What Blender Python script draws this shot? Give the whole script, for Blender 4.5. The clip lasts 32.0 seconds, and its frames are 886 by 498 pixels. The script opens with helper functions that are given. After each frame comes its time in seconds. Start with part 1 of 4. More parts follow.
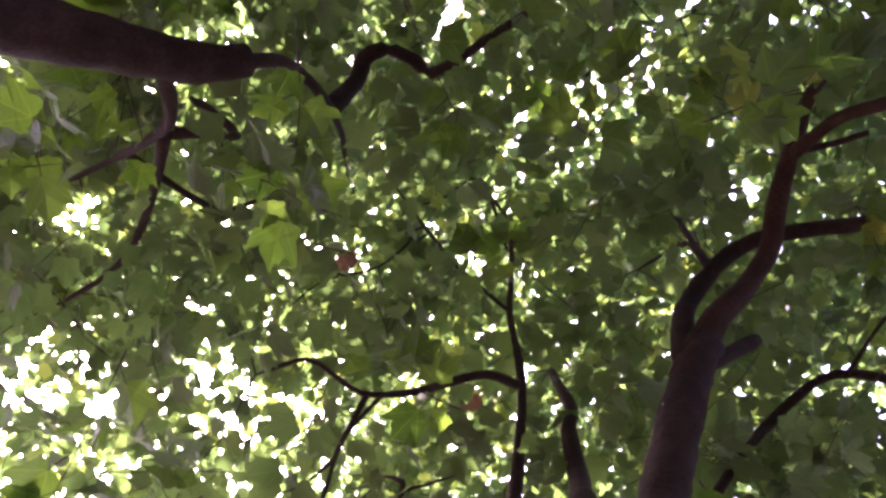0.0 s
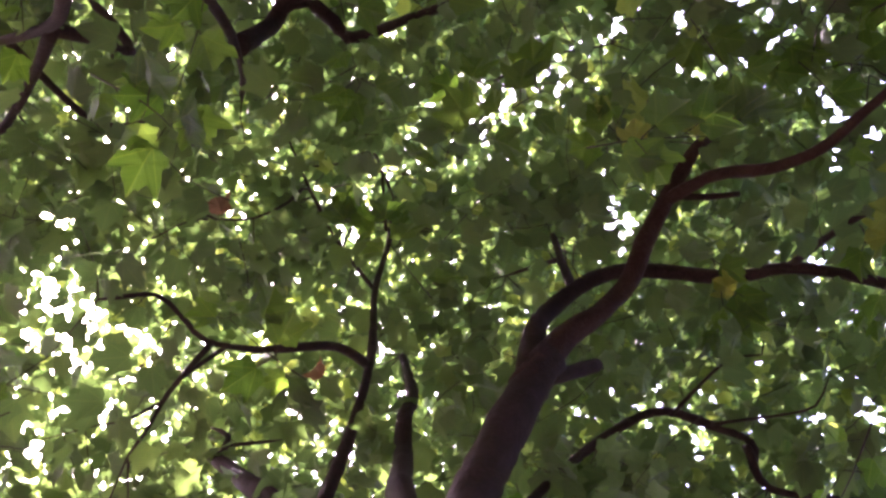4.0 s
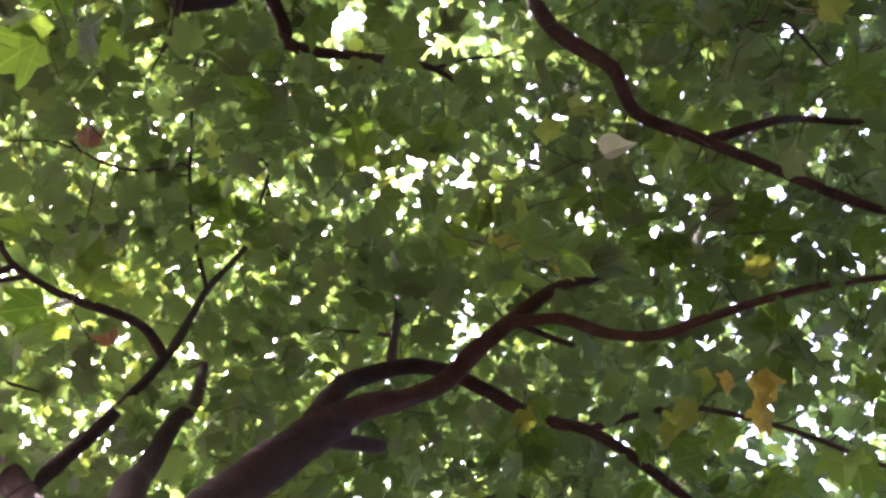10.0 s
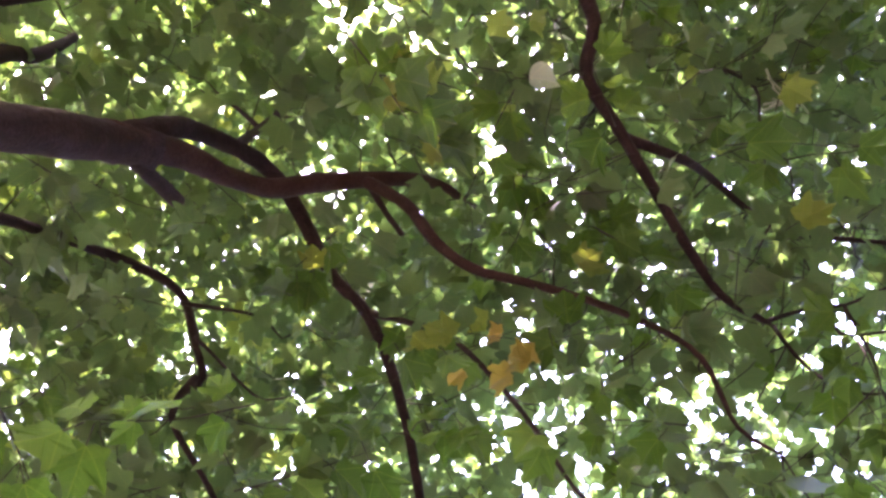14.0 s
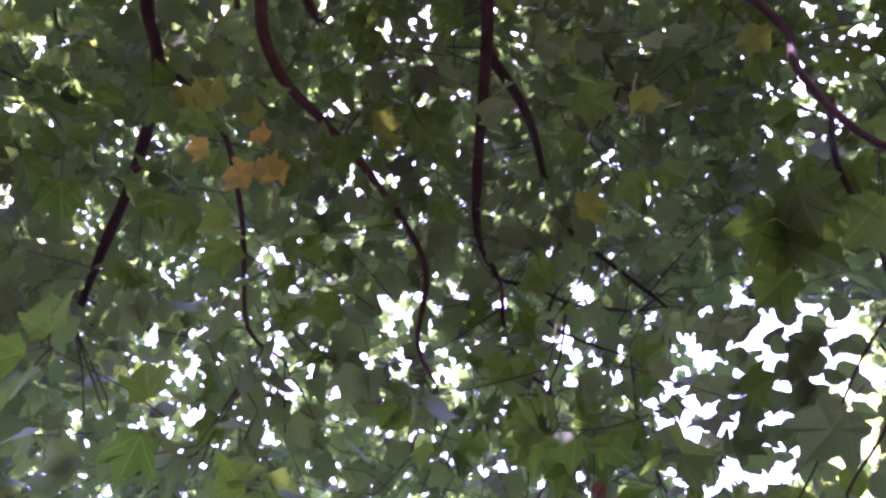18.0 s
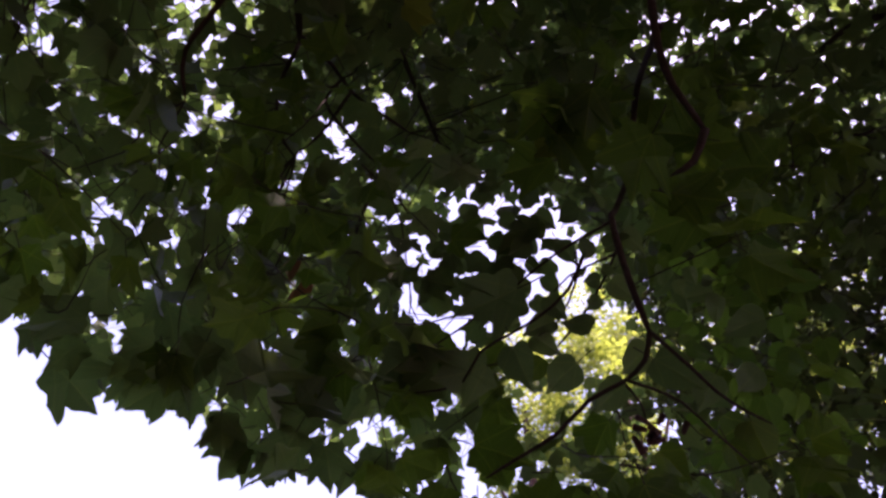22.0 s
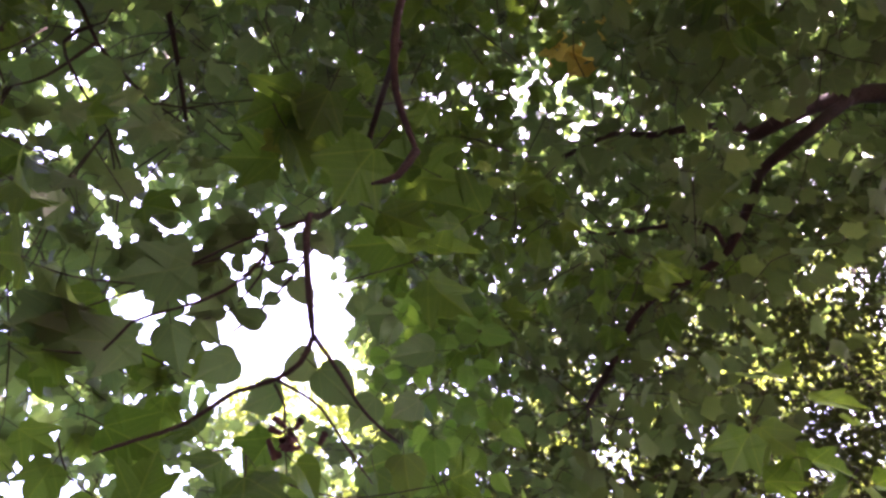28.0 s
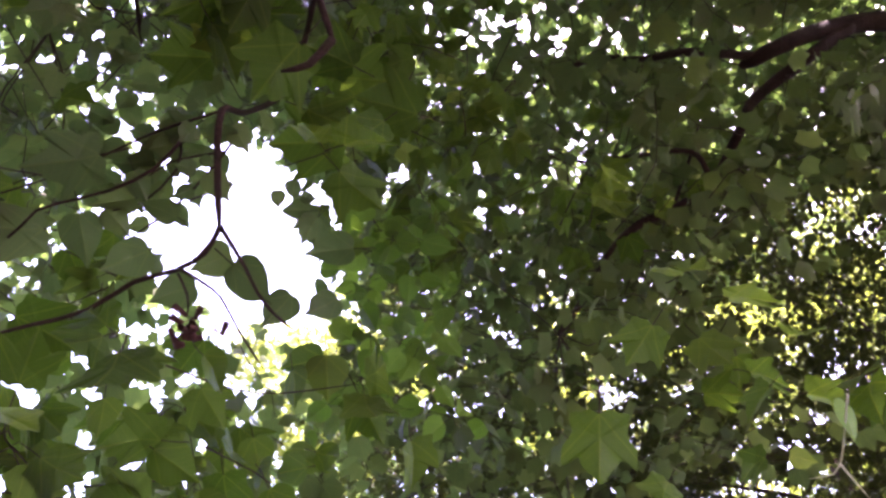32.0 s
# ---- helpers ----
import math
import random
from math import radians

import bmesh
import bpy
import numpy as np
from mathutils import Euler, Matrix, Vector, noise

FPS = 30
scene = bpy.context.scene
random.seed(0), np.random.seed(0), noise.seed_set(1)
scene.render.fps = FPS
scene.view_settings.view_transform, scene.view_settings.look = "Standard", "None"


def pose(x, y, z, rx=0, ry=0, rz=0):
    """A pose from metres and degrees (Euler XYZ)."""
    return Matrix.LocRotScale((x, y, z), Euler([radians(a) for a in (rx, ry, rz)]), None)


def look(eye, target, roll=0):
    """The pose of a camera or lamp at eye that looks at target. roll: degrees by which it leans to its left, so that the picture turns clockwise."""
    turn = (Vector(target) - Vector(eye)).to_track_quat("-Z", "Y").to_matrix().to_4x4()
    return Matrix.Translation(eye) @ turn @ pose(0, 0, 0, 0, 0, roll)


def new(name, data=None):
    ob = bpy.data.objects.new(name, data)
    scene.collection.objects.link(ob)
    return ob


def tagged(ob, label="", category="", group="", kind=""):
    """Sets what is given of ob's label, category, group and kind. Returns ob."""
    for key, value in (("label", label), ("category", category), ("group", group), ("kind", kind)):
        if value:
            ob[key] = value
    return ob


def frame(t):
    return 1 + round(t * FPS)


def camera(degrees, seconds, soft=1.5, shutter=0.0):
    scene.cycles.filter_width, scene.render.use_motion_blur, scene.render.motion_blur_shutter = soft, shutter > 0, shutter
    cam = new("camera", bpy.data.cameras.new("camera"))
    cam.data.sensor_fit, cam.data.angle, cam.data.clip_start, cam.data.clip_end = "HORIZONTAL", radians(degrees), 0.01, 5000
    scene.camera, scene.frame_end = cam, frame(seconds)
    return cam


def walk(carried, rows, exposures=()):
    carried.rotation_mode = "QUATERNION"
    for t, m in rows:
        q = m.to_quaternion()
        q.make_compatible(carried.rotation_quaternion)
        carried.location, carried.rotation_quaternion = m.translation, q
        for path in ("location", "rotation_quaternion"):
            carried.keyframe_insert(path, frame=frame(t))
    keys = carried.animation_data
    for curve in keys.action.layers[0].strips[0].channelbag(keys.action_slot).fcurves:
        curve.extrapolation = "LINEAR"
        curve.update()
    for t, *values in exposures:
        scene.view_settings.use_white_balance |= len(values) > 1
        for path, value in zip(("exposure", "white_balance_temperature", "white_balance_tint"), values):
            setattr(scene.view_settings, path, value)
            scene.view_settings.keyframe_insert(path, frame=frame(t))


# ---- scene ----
cam = camera(56.6, 32.0, soft=2.8)
PATH = [
    (0, (0.039, -0.06, 1.473), (-0.239, 0.451, 3.387), 28.0),
    (0.5, (0.039, -0.06, 1.474), (-0.208, 0.448, 3.392), 26.4),
    (1, (0.041, -0.068, 1.476), (-0.182, 0.447, 3.395), 25.6),
    (1.5, (0.054, -0.06, 1.475), (-0.129, 0.477, 3.393), 23.6),
    (2, (0.057, -0.054, 1.477), (-0.078, 0.503, 3.393), 20.7),
    (2.5, (0.064, -0.05, 1.48), (-0.034, 0.51, 3.397), 18.7),
    (3, (0.074, -0.054, 1.48), (0.001, 0.489, 3.403), 17.5),
    (3.5, (0.081, -0.049, 1.479), (0.036, 0.48, 3.407), 15.6),
    (4, (0.093, -0.059, 1.478), (0.091, 0.472, 3.406), 13.1),
    (4.5, (0.091, -0.051, 1.48), (0.115, 0.416, 3.424), 11.5),
    (6.5, (0.135, -0.022, 1.472), (0.223, 0.314, 3.441), 6.1),
    (7, (0.142, -0.038, 1.477), (0.229, 0.278, 3.449), 6.3),
    (7.5, (0.135, -0.037, 1.477), (0.256, 0.279, 3.449), 2.4),
    (8, (0.142, -0.052, 1.486), (0.294, 0.269, 3.454), 0.1),
    (8.5, (0.14, -0.036, 1.48), (0.309, 0.257, 3.451), -1.9),
    (9, (0.151, -0.043, 1.475), (0.317, 0.213, 3.452), -1.9),
    (9.5, (0.16, -0.04, 1.474), (0.36, 0.211, 3.448), -4.1),
    (10, (0.175, -0.042, 1.475), (0.383, 0.204, 3.449), -2.2),
    (10.5, (0.195, -0.043, 1.471), (0.414, 0.198, 3.445), 0.2),
    (11, (0.227, -0.038, 1.47), (0.493, 0.213, 3.436), 0.9),
    (11.5, (0.252, -0.042, 1.474), (0.561, 0.212, 3.433), 1.3),
    (12, (0.268, -0.051, 1.478), (0.621, 0.203, 3.43), 1.8),
    (12.5, (0.29, -0.049, 1.48), (0.694, 0.191, 3.424), 1.3),
    (13, (0.333, -0.036, 1.47), (0.788, 0.173, 3.406), -0.2),
    (13.5, (0.383, -0.059, 1.469), (0.885, 0.136, 3.395), 0.5),
    (15.5, (0.661, -0.214, 1.487), (1.162, -0.087, 3.419), 13.4),
    (16, (0.669, -0.235, 1.483), (1.195, -0.181, 3.412), 9.0),
    (16.5, (0.675, -0.252, 1.489), (1.234, -0.273, 3.409), 4.1),
    (17, (0.715, -0.252, 1.488), (1.288, -0.346, 3.402), 0.1),
    (17.5, (0.729, -0.256, 1.489), (1.329, -0.42, 3.39), -1.7),
    (18, (0.728, -0.277, 1.496), (1.404, -0.533, 3.361), -1.9),
    (18.5, (0.765, -0.323, 1.505), (1.486, -0.651, 3.341), -0.8),
    (19, (0.774, -0.343, 1.509), (1.546, -0.76, 3.306), 0.3),
    (19.5, (0.77, -0.344, 1.506), (1.578, -0.84, 3.267), 1.0),
    (20, (0.766, -0.363, 1.507), (1.574, -0.924, 3.248), 1.0),
    (20.5, (0.753, -0.381, 1.508), (1.582, -1.069, 3.193), 1.2),
    (21, (0.75, -0.394, 1.506), (1.537, -1.158, 3.178), -0.3),
    (21.5, (0.725, -0.423, 1.49), (1.503, -1.233, 3.145), 0.2),
    (22, (0.716, -0.441, 1.49), (1.464, -1.311, 3.128), 0.6),
    (22.5, (0.721, -0.454, 1.503), (1.434, -1.368, 3.133), 0.4),
    (23, (0.718, -0.478, 1.507), (1.398, -1.409, 3.141), 0.9),
    (23.5, (0.697, -0.507, 1.508), (1.319, -1.508, 3.124), -1.0),
    (24, (0.675, -0.522, 1.496), (1.26, -1.527, 3.123), -2.6),
    (24.5, (0.664, -0.548, 1.489), (1.204, -1.571, 3.121), -3.3),
    (25, (0.657, -0.579, 1.48), (1.138, -1.636, 3.108), -4.5),
    (25.5, (0.638, -0.607, 1.465), (1.078, -1.659, 3.109), -4.7),
    (27.5, (0.587, -0.731, 1.457), (0.877, -1.722, 3.17), -7.2),
    (28, (0.574, -0.758, 1.457), (0.842, -1.763, 3.165), -7.8),
    (28.5, (0.542, -0.785, 1.432), (0.806, -1.814, 3.126), -7.9),
    (29, (0.519, -0.815, 1.423), (0.819, -1.844, 3.112), -6.3),
    (29.5, (0.5, -0.844, 1.438), (0.829, -1.859, 3.13), -4.0),
    (30, (0.468, -0.871, 1.438), (0.844, -1.886, 3.12), -2.0),
    (30.5, (0.434, -0.901, 1.422), (0.845, -1.908, 3.1), -0.3),
    (31, (0.409, -0.933, 1.414), (0.827, -1.949, 3.086), 0.2),
    (31.5, (0.388, -0.968, 1.411), (0.784, -2.02, 3.065), -1.5),
    (32, (0.377, -1.004, 1.413), (0.744, -2.071, 3.064), -3.7),
]
EXPOSURES = [(0, 4.88, 6100, 60), (5, 5.0, 6200, 52), (9, 5.17, 6350, 46), (13, 5.85, 6350, 46), (16, 5.5, 5900, 68), (18, 5.03, 5620, 82), (19, 4.15, 5680, 79), (20, 3.42, 5950, 63), (21, 2.6, 6500, 52), (22, 2.4, 6900, 51), (23, 2.85, 6900, 48), (24, 3.43, 6750, 48), (25, 4.45, 6650, 51), (28, 4.72, 6600, 54), (32, 4.58, 6600, 53)]
walk(cam, [(t, look(eye, target, roll)) for t, eye, target, roll in PATH], EXPOSURES)

# ---- daylight: a high sun in the west behind the crowns, bright hazy sky ----
SUN_AZ, SUN_EL = -73.0, 54.0
world = bpy.data.worlds.new("sky")
scene.world = world
world.use_nodes = True
wn = world.node_tree.nodes
sky = wn.new("ShaderNodeTexSky")
sky.sky_type = "NISHITA"
sky.sun_disc = False
sky.sun_elevation, sky.sun_rotation = radians(SUN_EL), radians(SUN_AZ)
sky.air_density, sky.dust_density, sky.ozone_density = 1.0, 7.0, 1.0
wn["Background"].inputs["Strength"].default_value = 0.15
world.node_tree.links.new(sky.outputs["Color"], wn["Background"].inputs["Color"])
sun = new("sun", bpy.data.lights.new("sun", "SUN"))
sun.data.energy, sun.data.angle, sun.data.color = 2.2, radians(0.6), (1.0, 0.95, 0.86)
a, e = radians(SUN_AZ), radians(SUN_EL)
sun.matrix_world = look(Vector((math.sin(a) * math.cos(e), math.cos(a) * math.cos(e), math.sin(e))) * 40, (0, 0, 0))


# ---- materials ----
def material(name):
    m = bpy.data.materials.new(name)
    m.use_nodes = True
    m.node_tree.nodes.clear()
    return m, m.node_tree.nodes, m.node_tree.links


def ramp(nodes, stops, mode="LINEAR"):
    r = nodes.new("ShaderNodeValToRGB")
    r.color_ramp.interpolation = mode
    while len(r.color_ramp.elements) < len(stops):
        r.color_ramp.elements.new(0.5)
    for el, (p, c) in zip(r.color_ramp.elements, stops):
        el.position, el.color = p, (*c, 1)
    return r


def math_node(nodes, links, op, a, b=None, c=None):
    n = nodes.new("ShaderNodeMath")
    n.operation = op
    for i, v in enumerate((a, b, c)):
        if v is None:
            continue
        if isinstance(v, (int, float)):
            n.inputs[i].default_value = v
        else:
            links.new(v, n.inputs[i])
    return n.outputs[0]


def leaf_material(name, top, through_light, share=0.5, rough=0.55, veins=0.2, sheen=0.22):
    """A leaf blade: glossy skin, light let through, paler veins running from the stalk."""
    m, n, l = material(name)
    out = n.new("ShaderNodeOutputMaterial")
    info, geo = n.new("ShaderNodeObjectInfo"), n.new("ShaderNodeNewGeometry")
    rnd = math_node(n, l, "FRACT", math_node(n, l, "ADD", info.outputs["Random"], geo.outputs["Random Per Island"]))
    uv = n.new("ShaderNodeUVMap")
    sep = n.new("ShaderNodeSeparateXYZ")
    l.new(uv.outputs[0], sep.inputs[0])
    x, y = sep.outputs["X"], math_node(n, l, "ABSOLUTE", sep.outputs["Y"])
    # main veins: the midrib, two lateral ribs, and fine side veins
    mid = math_node(n, l, "LESS_THAN", y, 0.014)
    lat = math_node(n, l, "LESS_THAN", math_node(n, l, "ABSOLUTE", math_node(n, l, "SUBTRACT", y, math_node(n, l, "MULTIPLY", x, 0.86))), 0.014)
    side = math_node(n, l, "LESS_THAN", math_node(n, l, "PINGPONG", math_node(n, l, "SUBTRACT", x, math_node(n, l, "MULTIPLY", y, 0.8)), 0.06), 0.006)
    vein = math_node(n, l, "MAXIMUM", math_node(n, l, "MAXIMUM", mid, lat), math_node(n, l, "MULTIPLY", side, 0.45))
    noi = n.new("ShaderNodeTexNoise")
    noi.inputs["Scale"].default_value, noi.inputs["Detail"].default_value = 35, 4
    mixv = math_node(n, l, "MULTIPLY_ADD", noi.outputs["Fac"], 0.4, math_node(n, l, "MULTIPLY", rnd, 0.6))
    cols = []
    for stops in (top, through_light):
        r = ramp(n, stops)
        l.new(mixv, r.inputs[0])
        mx = n.new("ShaderNodeMix")
        mx.data_type = "RGBA"
        l.new(math_node(n, l, "MULTIPLY", vein, veins), mx.inputs[0])
        l.new(r.outputs[0], mx.inputs[6])
        c = stops[len(stops) // 2][1]
        mx.inputs[7].default_value = (min(1, c[0] * 2.0 + 0.02), min(1, c[1] * 1.5 + 0.02), c[2] * 1.4, 1)
        cols.append(mx.outputs[2])
    bump = n.new("ShaderNodeBump")
    bump.inputs["Strength"].default_value, bump.inputs["Distance"].default_value = 0.35, 0.004
    l.new(math_node(n, l, "SUBTRACT", noi.outputs["Fac"], vein), bump.inputs["Height"])
    skin = n.new("ShaderNodeBsdfPrincipled")
    skin.inputs["Roughness"].default_value = rough
    skin.inputs["Specular IOR Level"].default_value = sheen
    l.new(cols[0], skin.inputs["Base Color"])
    l.new(bump.outputs[0], skin.inputs["Normal"])
    thru = n.new("ShaderNodeBsdfTranslucent")
    l.new(cols[1], thru.inputs["Color"])
    mix = n.new("ShaderNodeMixShader")
    mix.inputs[0].default_value = share
    l.new(skin.outputs[0], mix.inputs[1])
    l.new(thru.outputs[0], mix.inputs[2])
    l.new(mix.outputs[0], out.inputs["Surface"])
    return m


def bark_material(name, stops, scale=9.0, bump_by=0.012):
    m, n, l = material(name)
    out = n.new("ShaderNodeOutputMaterial")
    co = n.new("ShaderNodeTexCoord")
    n1, n2 = n.new("ShaderNodeTexNoise"), n.new("ShaderNodeTexNoise")
    n1.inputs["Scale"].default_value, n1.inputs["Detail"].default_value = scale, 6
    n2.inputs["Scale"].default_value, n2.inputs["Detail"].default_value = scale * 9, 5
    l.new(co.outputs["Object"], n1.inputs["Vector"])
    l.new(co.outputs["Object"], n2.inputs["Vector"])
    mixv = math_node(n, l, "MULTIPLY_ADD", n2.outputs["Fac"], 0.45, math_node(n, l, "MULTIPLY", n1.outputs["Fac"], 0.6))
    r = ramp(n, stops)
    l.new(mixv, r.inputs[0])
    bump = n.new("ShaderNodeBump")
    bump.inputs["Strength"].default_value, bump.inputs["Distance"].default_value = 0.8, bump_by
    l.new(mixv, bump.inputs["Height"])
    p = n.new("ShaderNodeBsdfPrincipled")
    p.inputs["Roughness"].default_value = 0.85
    p.inputs["Specular IOR Level"].default_value = 0.15
    l.new(r.outputs[0], p.inputs["Base Color"])
    l.new(bump.outputs[0], p.inputs["Normal"])
    l.new(p.outputs[0], out.inputs["Surface"])
    return m


GREEN = leaf_material("maple_leaf_green",
                      [(0.15, (0.046, 0.052, 0.038)), (0.5, (0.055, 0.062, 0.044)), (0.9, (0.066, 0.073, 0.048))],
                      [(0.15, (0.084, 0.160, 0.036)), (0.5, (0.110, 0.195, 0.041)), (0.9, (0.152, 0.230, 0.045))])
GREEN_FAR = leaf_material("distant_leaf_green",
                          [(0.15, (0.040, 0.055, 0.022)), (0.5, (0.050, 0.068, 0.026)), (0.9, (0.065, 0.084, 0.030))],
                          [(0.15, (0.075, 0.125, 0.014)), (0.5, (0.105, 0.160, 0.016)), (0.9, (0.14, 0.19, 0.018))])
# leaf green with sunlight put into the colour, for leaves meant as sunlit
LIT = leaf_material("sunlight_painted_leaf_green", [(0.15, (0.08, 0.105, 0.036)), (0.5, (0.10, 0.125, 0.042)), (0.9, (0.12, 0.145, 0.05))],
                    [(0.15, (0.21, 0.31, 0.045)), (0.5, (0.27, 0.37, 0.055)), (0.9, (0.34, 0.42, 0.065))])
# fresh green, brightened so that the colour carries backlight from the sky
FRESH_BACKLIT = leaf_material("fresh_leaf_green_backlit", [(0.15, (0.04, 0.075, 0.030)), (0.5, (0.05, 0.09, 0.034)), (0.9, (0.065, 0.105, 0.036))],
                      [(0.15, (0.11, 0.26, 0.024)), (0.5, (0.15, 0.31, 0.027)), (0.9, (0.20, 0.35, 0.03))])
# darker copy of the leaf green: shade is put into the colour, veins stronger
BROAD_SHADED = leaf_material("broad_leaf_green_shaded", [(0.15, (0.026, 0.042, 0.020)), (0.5, (0.032, 0.051, 0.022)), (0.9, (0.040, 0.060, 0.024))],
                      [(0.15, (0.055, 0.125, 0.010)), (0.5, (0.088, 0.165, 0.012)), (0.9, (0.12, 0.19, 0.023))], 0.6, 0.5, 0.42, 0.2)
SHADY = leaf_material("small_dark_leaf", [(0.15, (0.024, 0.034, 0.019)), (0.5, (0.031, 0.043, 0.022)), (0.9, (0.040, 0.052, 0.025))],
                      [(0.15, (0.05, 0.075, 0.016)), (0.5, (0.066, 0.094, 0.018)), (0.9, (0.09, 0.12, 0.02))])
YELLOW = leaf_material("turning_leaf_yellow", [(0.2, (0.075, 0.090, 0.032)), (0.5, (0.09, 0.1, 0.034)), (0.9, (0.105, 0.11, 0.036))],
                       [(0.2, (0.19, 0.27, 0.022)), (0.5, (0.24, 0.29, 0.024)), (0.9, (0.28, 0.31, 0.026))])
ORANGE = leaf_material("turning_leaf_orange", [(0.2, (0.22, 0.16, 0.045)), (0.5, (0.27, 0.185, 0.046)), (0.9, (0.31, 0.19, 0.048))],
                       [(0.2, (0.42, 0.34, 0.05)), (0.5, (0.48, 0.35, 0.05)), (0.9, (0.52, 0.33, 0.05))])
DEAD = leaf_material("withered_leaf_brown", [(0.2, (0.10, 0.05, 0.03)), (0.5, (0.15, 0.07, 0.04)), (0.9, (0.2, 0.10, 0.06))],
                     [(0.2, (0.16, 0.06, 0.03)), (0.5, (0.21, 0.085, 0.04)), (0.9, (0.26, 0.12, 0.05))], 0.35, 0.7)
PALE = leaf_material("curled_leaf_pale", [(0.2, (0.22, 0.25, 0.19)), (0.5, (0.3, 0.33, 0.27)), (0.9, (0.4, 0.42, 0.36))],
                     [(0.2, (0.22, 0.27, 0.16)), (0.5, (0.28, 0.33, 0.22)), (0.9, (0.36, 0.38, 0.3))], 0.4, 0.6)
BARK = bark_material("maple_bark", [(0.25, (0.012, 0.0066, 0.0076)), (0.5, (0.023, 0.012, 0.0135)), (0.75, (0.046, 0.025, 0.027))])
BARK_RED = bark_material("maple_bark_reddish", [(0.25, (0.019, 0.0092, 0.0092)), (0.5, (0.036, 0.0165, 0.016)), (0.75, (0.062, 0.032, 0.029))])
TWIG = bark_material("twig_bark", [(0.25, (0.018, 0.012, 0.011)), (0.5, (0.03, 0.02, 0.018)), (0.75, (0.05, 0.035, 0.029))], 30, 0.002)
SEED = bark_material("dry_seed_cluster", [(0.25, (0.03, 0.012, 0.018)), (0.5, (0.06, 0.024, 0.032)), (0.75, (0.1, 0.045, 0.05))], 40, 0.003)
SOIL = bark_material("leaf_litter_soil", [(0.25, (0.025, 0.02, 0.013)), (0.5, (0.045, 0.038, 0.022)), (0.75, (0.06, 0.06, 0.03))], 1.5, 0.03)


# ---- builders ----
def mesh_from(name, verts, faces, mats, uvs=None, index=None, smooth=True):
    """A mesh of triangles or quads from arrays. faces: (F, k)."""
    me = bpy.data.meshes.new(name)
    f, k = faces.shape
    me.vertices.add(len(verts))
    me.vertices.foreach_set("co", np.ascontiguousarray(verts, np.float32).ravel())
    me.loops.add(f * k)
    me.loops.foreach_set("vertex_index", np.ascontiguousarray(faces, np.int32).ravel())
    me.polygons.add(f)
    me.polygons.foreach_set("loop_start", np.arange(0, f * k, k, dtype=np.int32))
    me.polygons.foreach_set("use_smooth", np.full(f, smooth))
    if index is not None:
        me.polygons.foreach_set("material_index", np.ascontiguousarray(index, np.int32))
    if uvs is not None:
        me.uv_layers.new(name="UVMap").data.foreach_set("uv", np.ascontiguousarray(uvs[faces.ravel()], np.float32).ravel())
    for m in mats:
        me.materials.append(m)
    me.update(calc_edges=True)
    return me


def part(name, me, parent, label="", kind=""):
    ob = new(name, me)
    ob.parent = parent
    return tagged(ob, label=label, kind=kind)


def thing(name, place, label, category, group="", kind=""):
    ob = new(name)
    ob.empty_display_size = 0.1
    ob.location = place
    return tagged(ob, label, category, group, kind)


def spline(points, step=0.05):
    """A smooth line through the points (Catmull-Rom), and each sample's share of the way."""
    p = np.array(points, float)
    p = np.vstack([2 * p[0] - p[1], p, 2 * p[-1] - p[-2]])
    out = []
    for i in range(1, len(p) - 2):
        k = max(2, int(np.linalg.norm(p[i + 1] - p[i]) / step))
        t = np.linspace(0, 1, k, endpoint=False)[:, None]
        a, b, c, d = p[i - 1], p[i], p[i + 1], p[i + 2]
        out.append(0.5 * (2 * b + (c - a) * t + (2 * a - 5 * b + 4 * c - d) * t ** 2 + (3 * b - a - 3 * c + d) * t ** 3))
    out = np.vstack(out + [p[-2:-1]])
    s = np.r_[0, np.cumsum(np.linalg.norm(np.diff(out, axis=0), axis=1))]
    return out, s / s[-1]


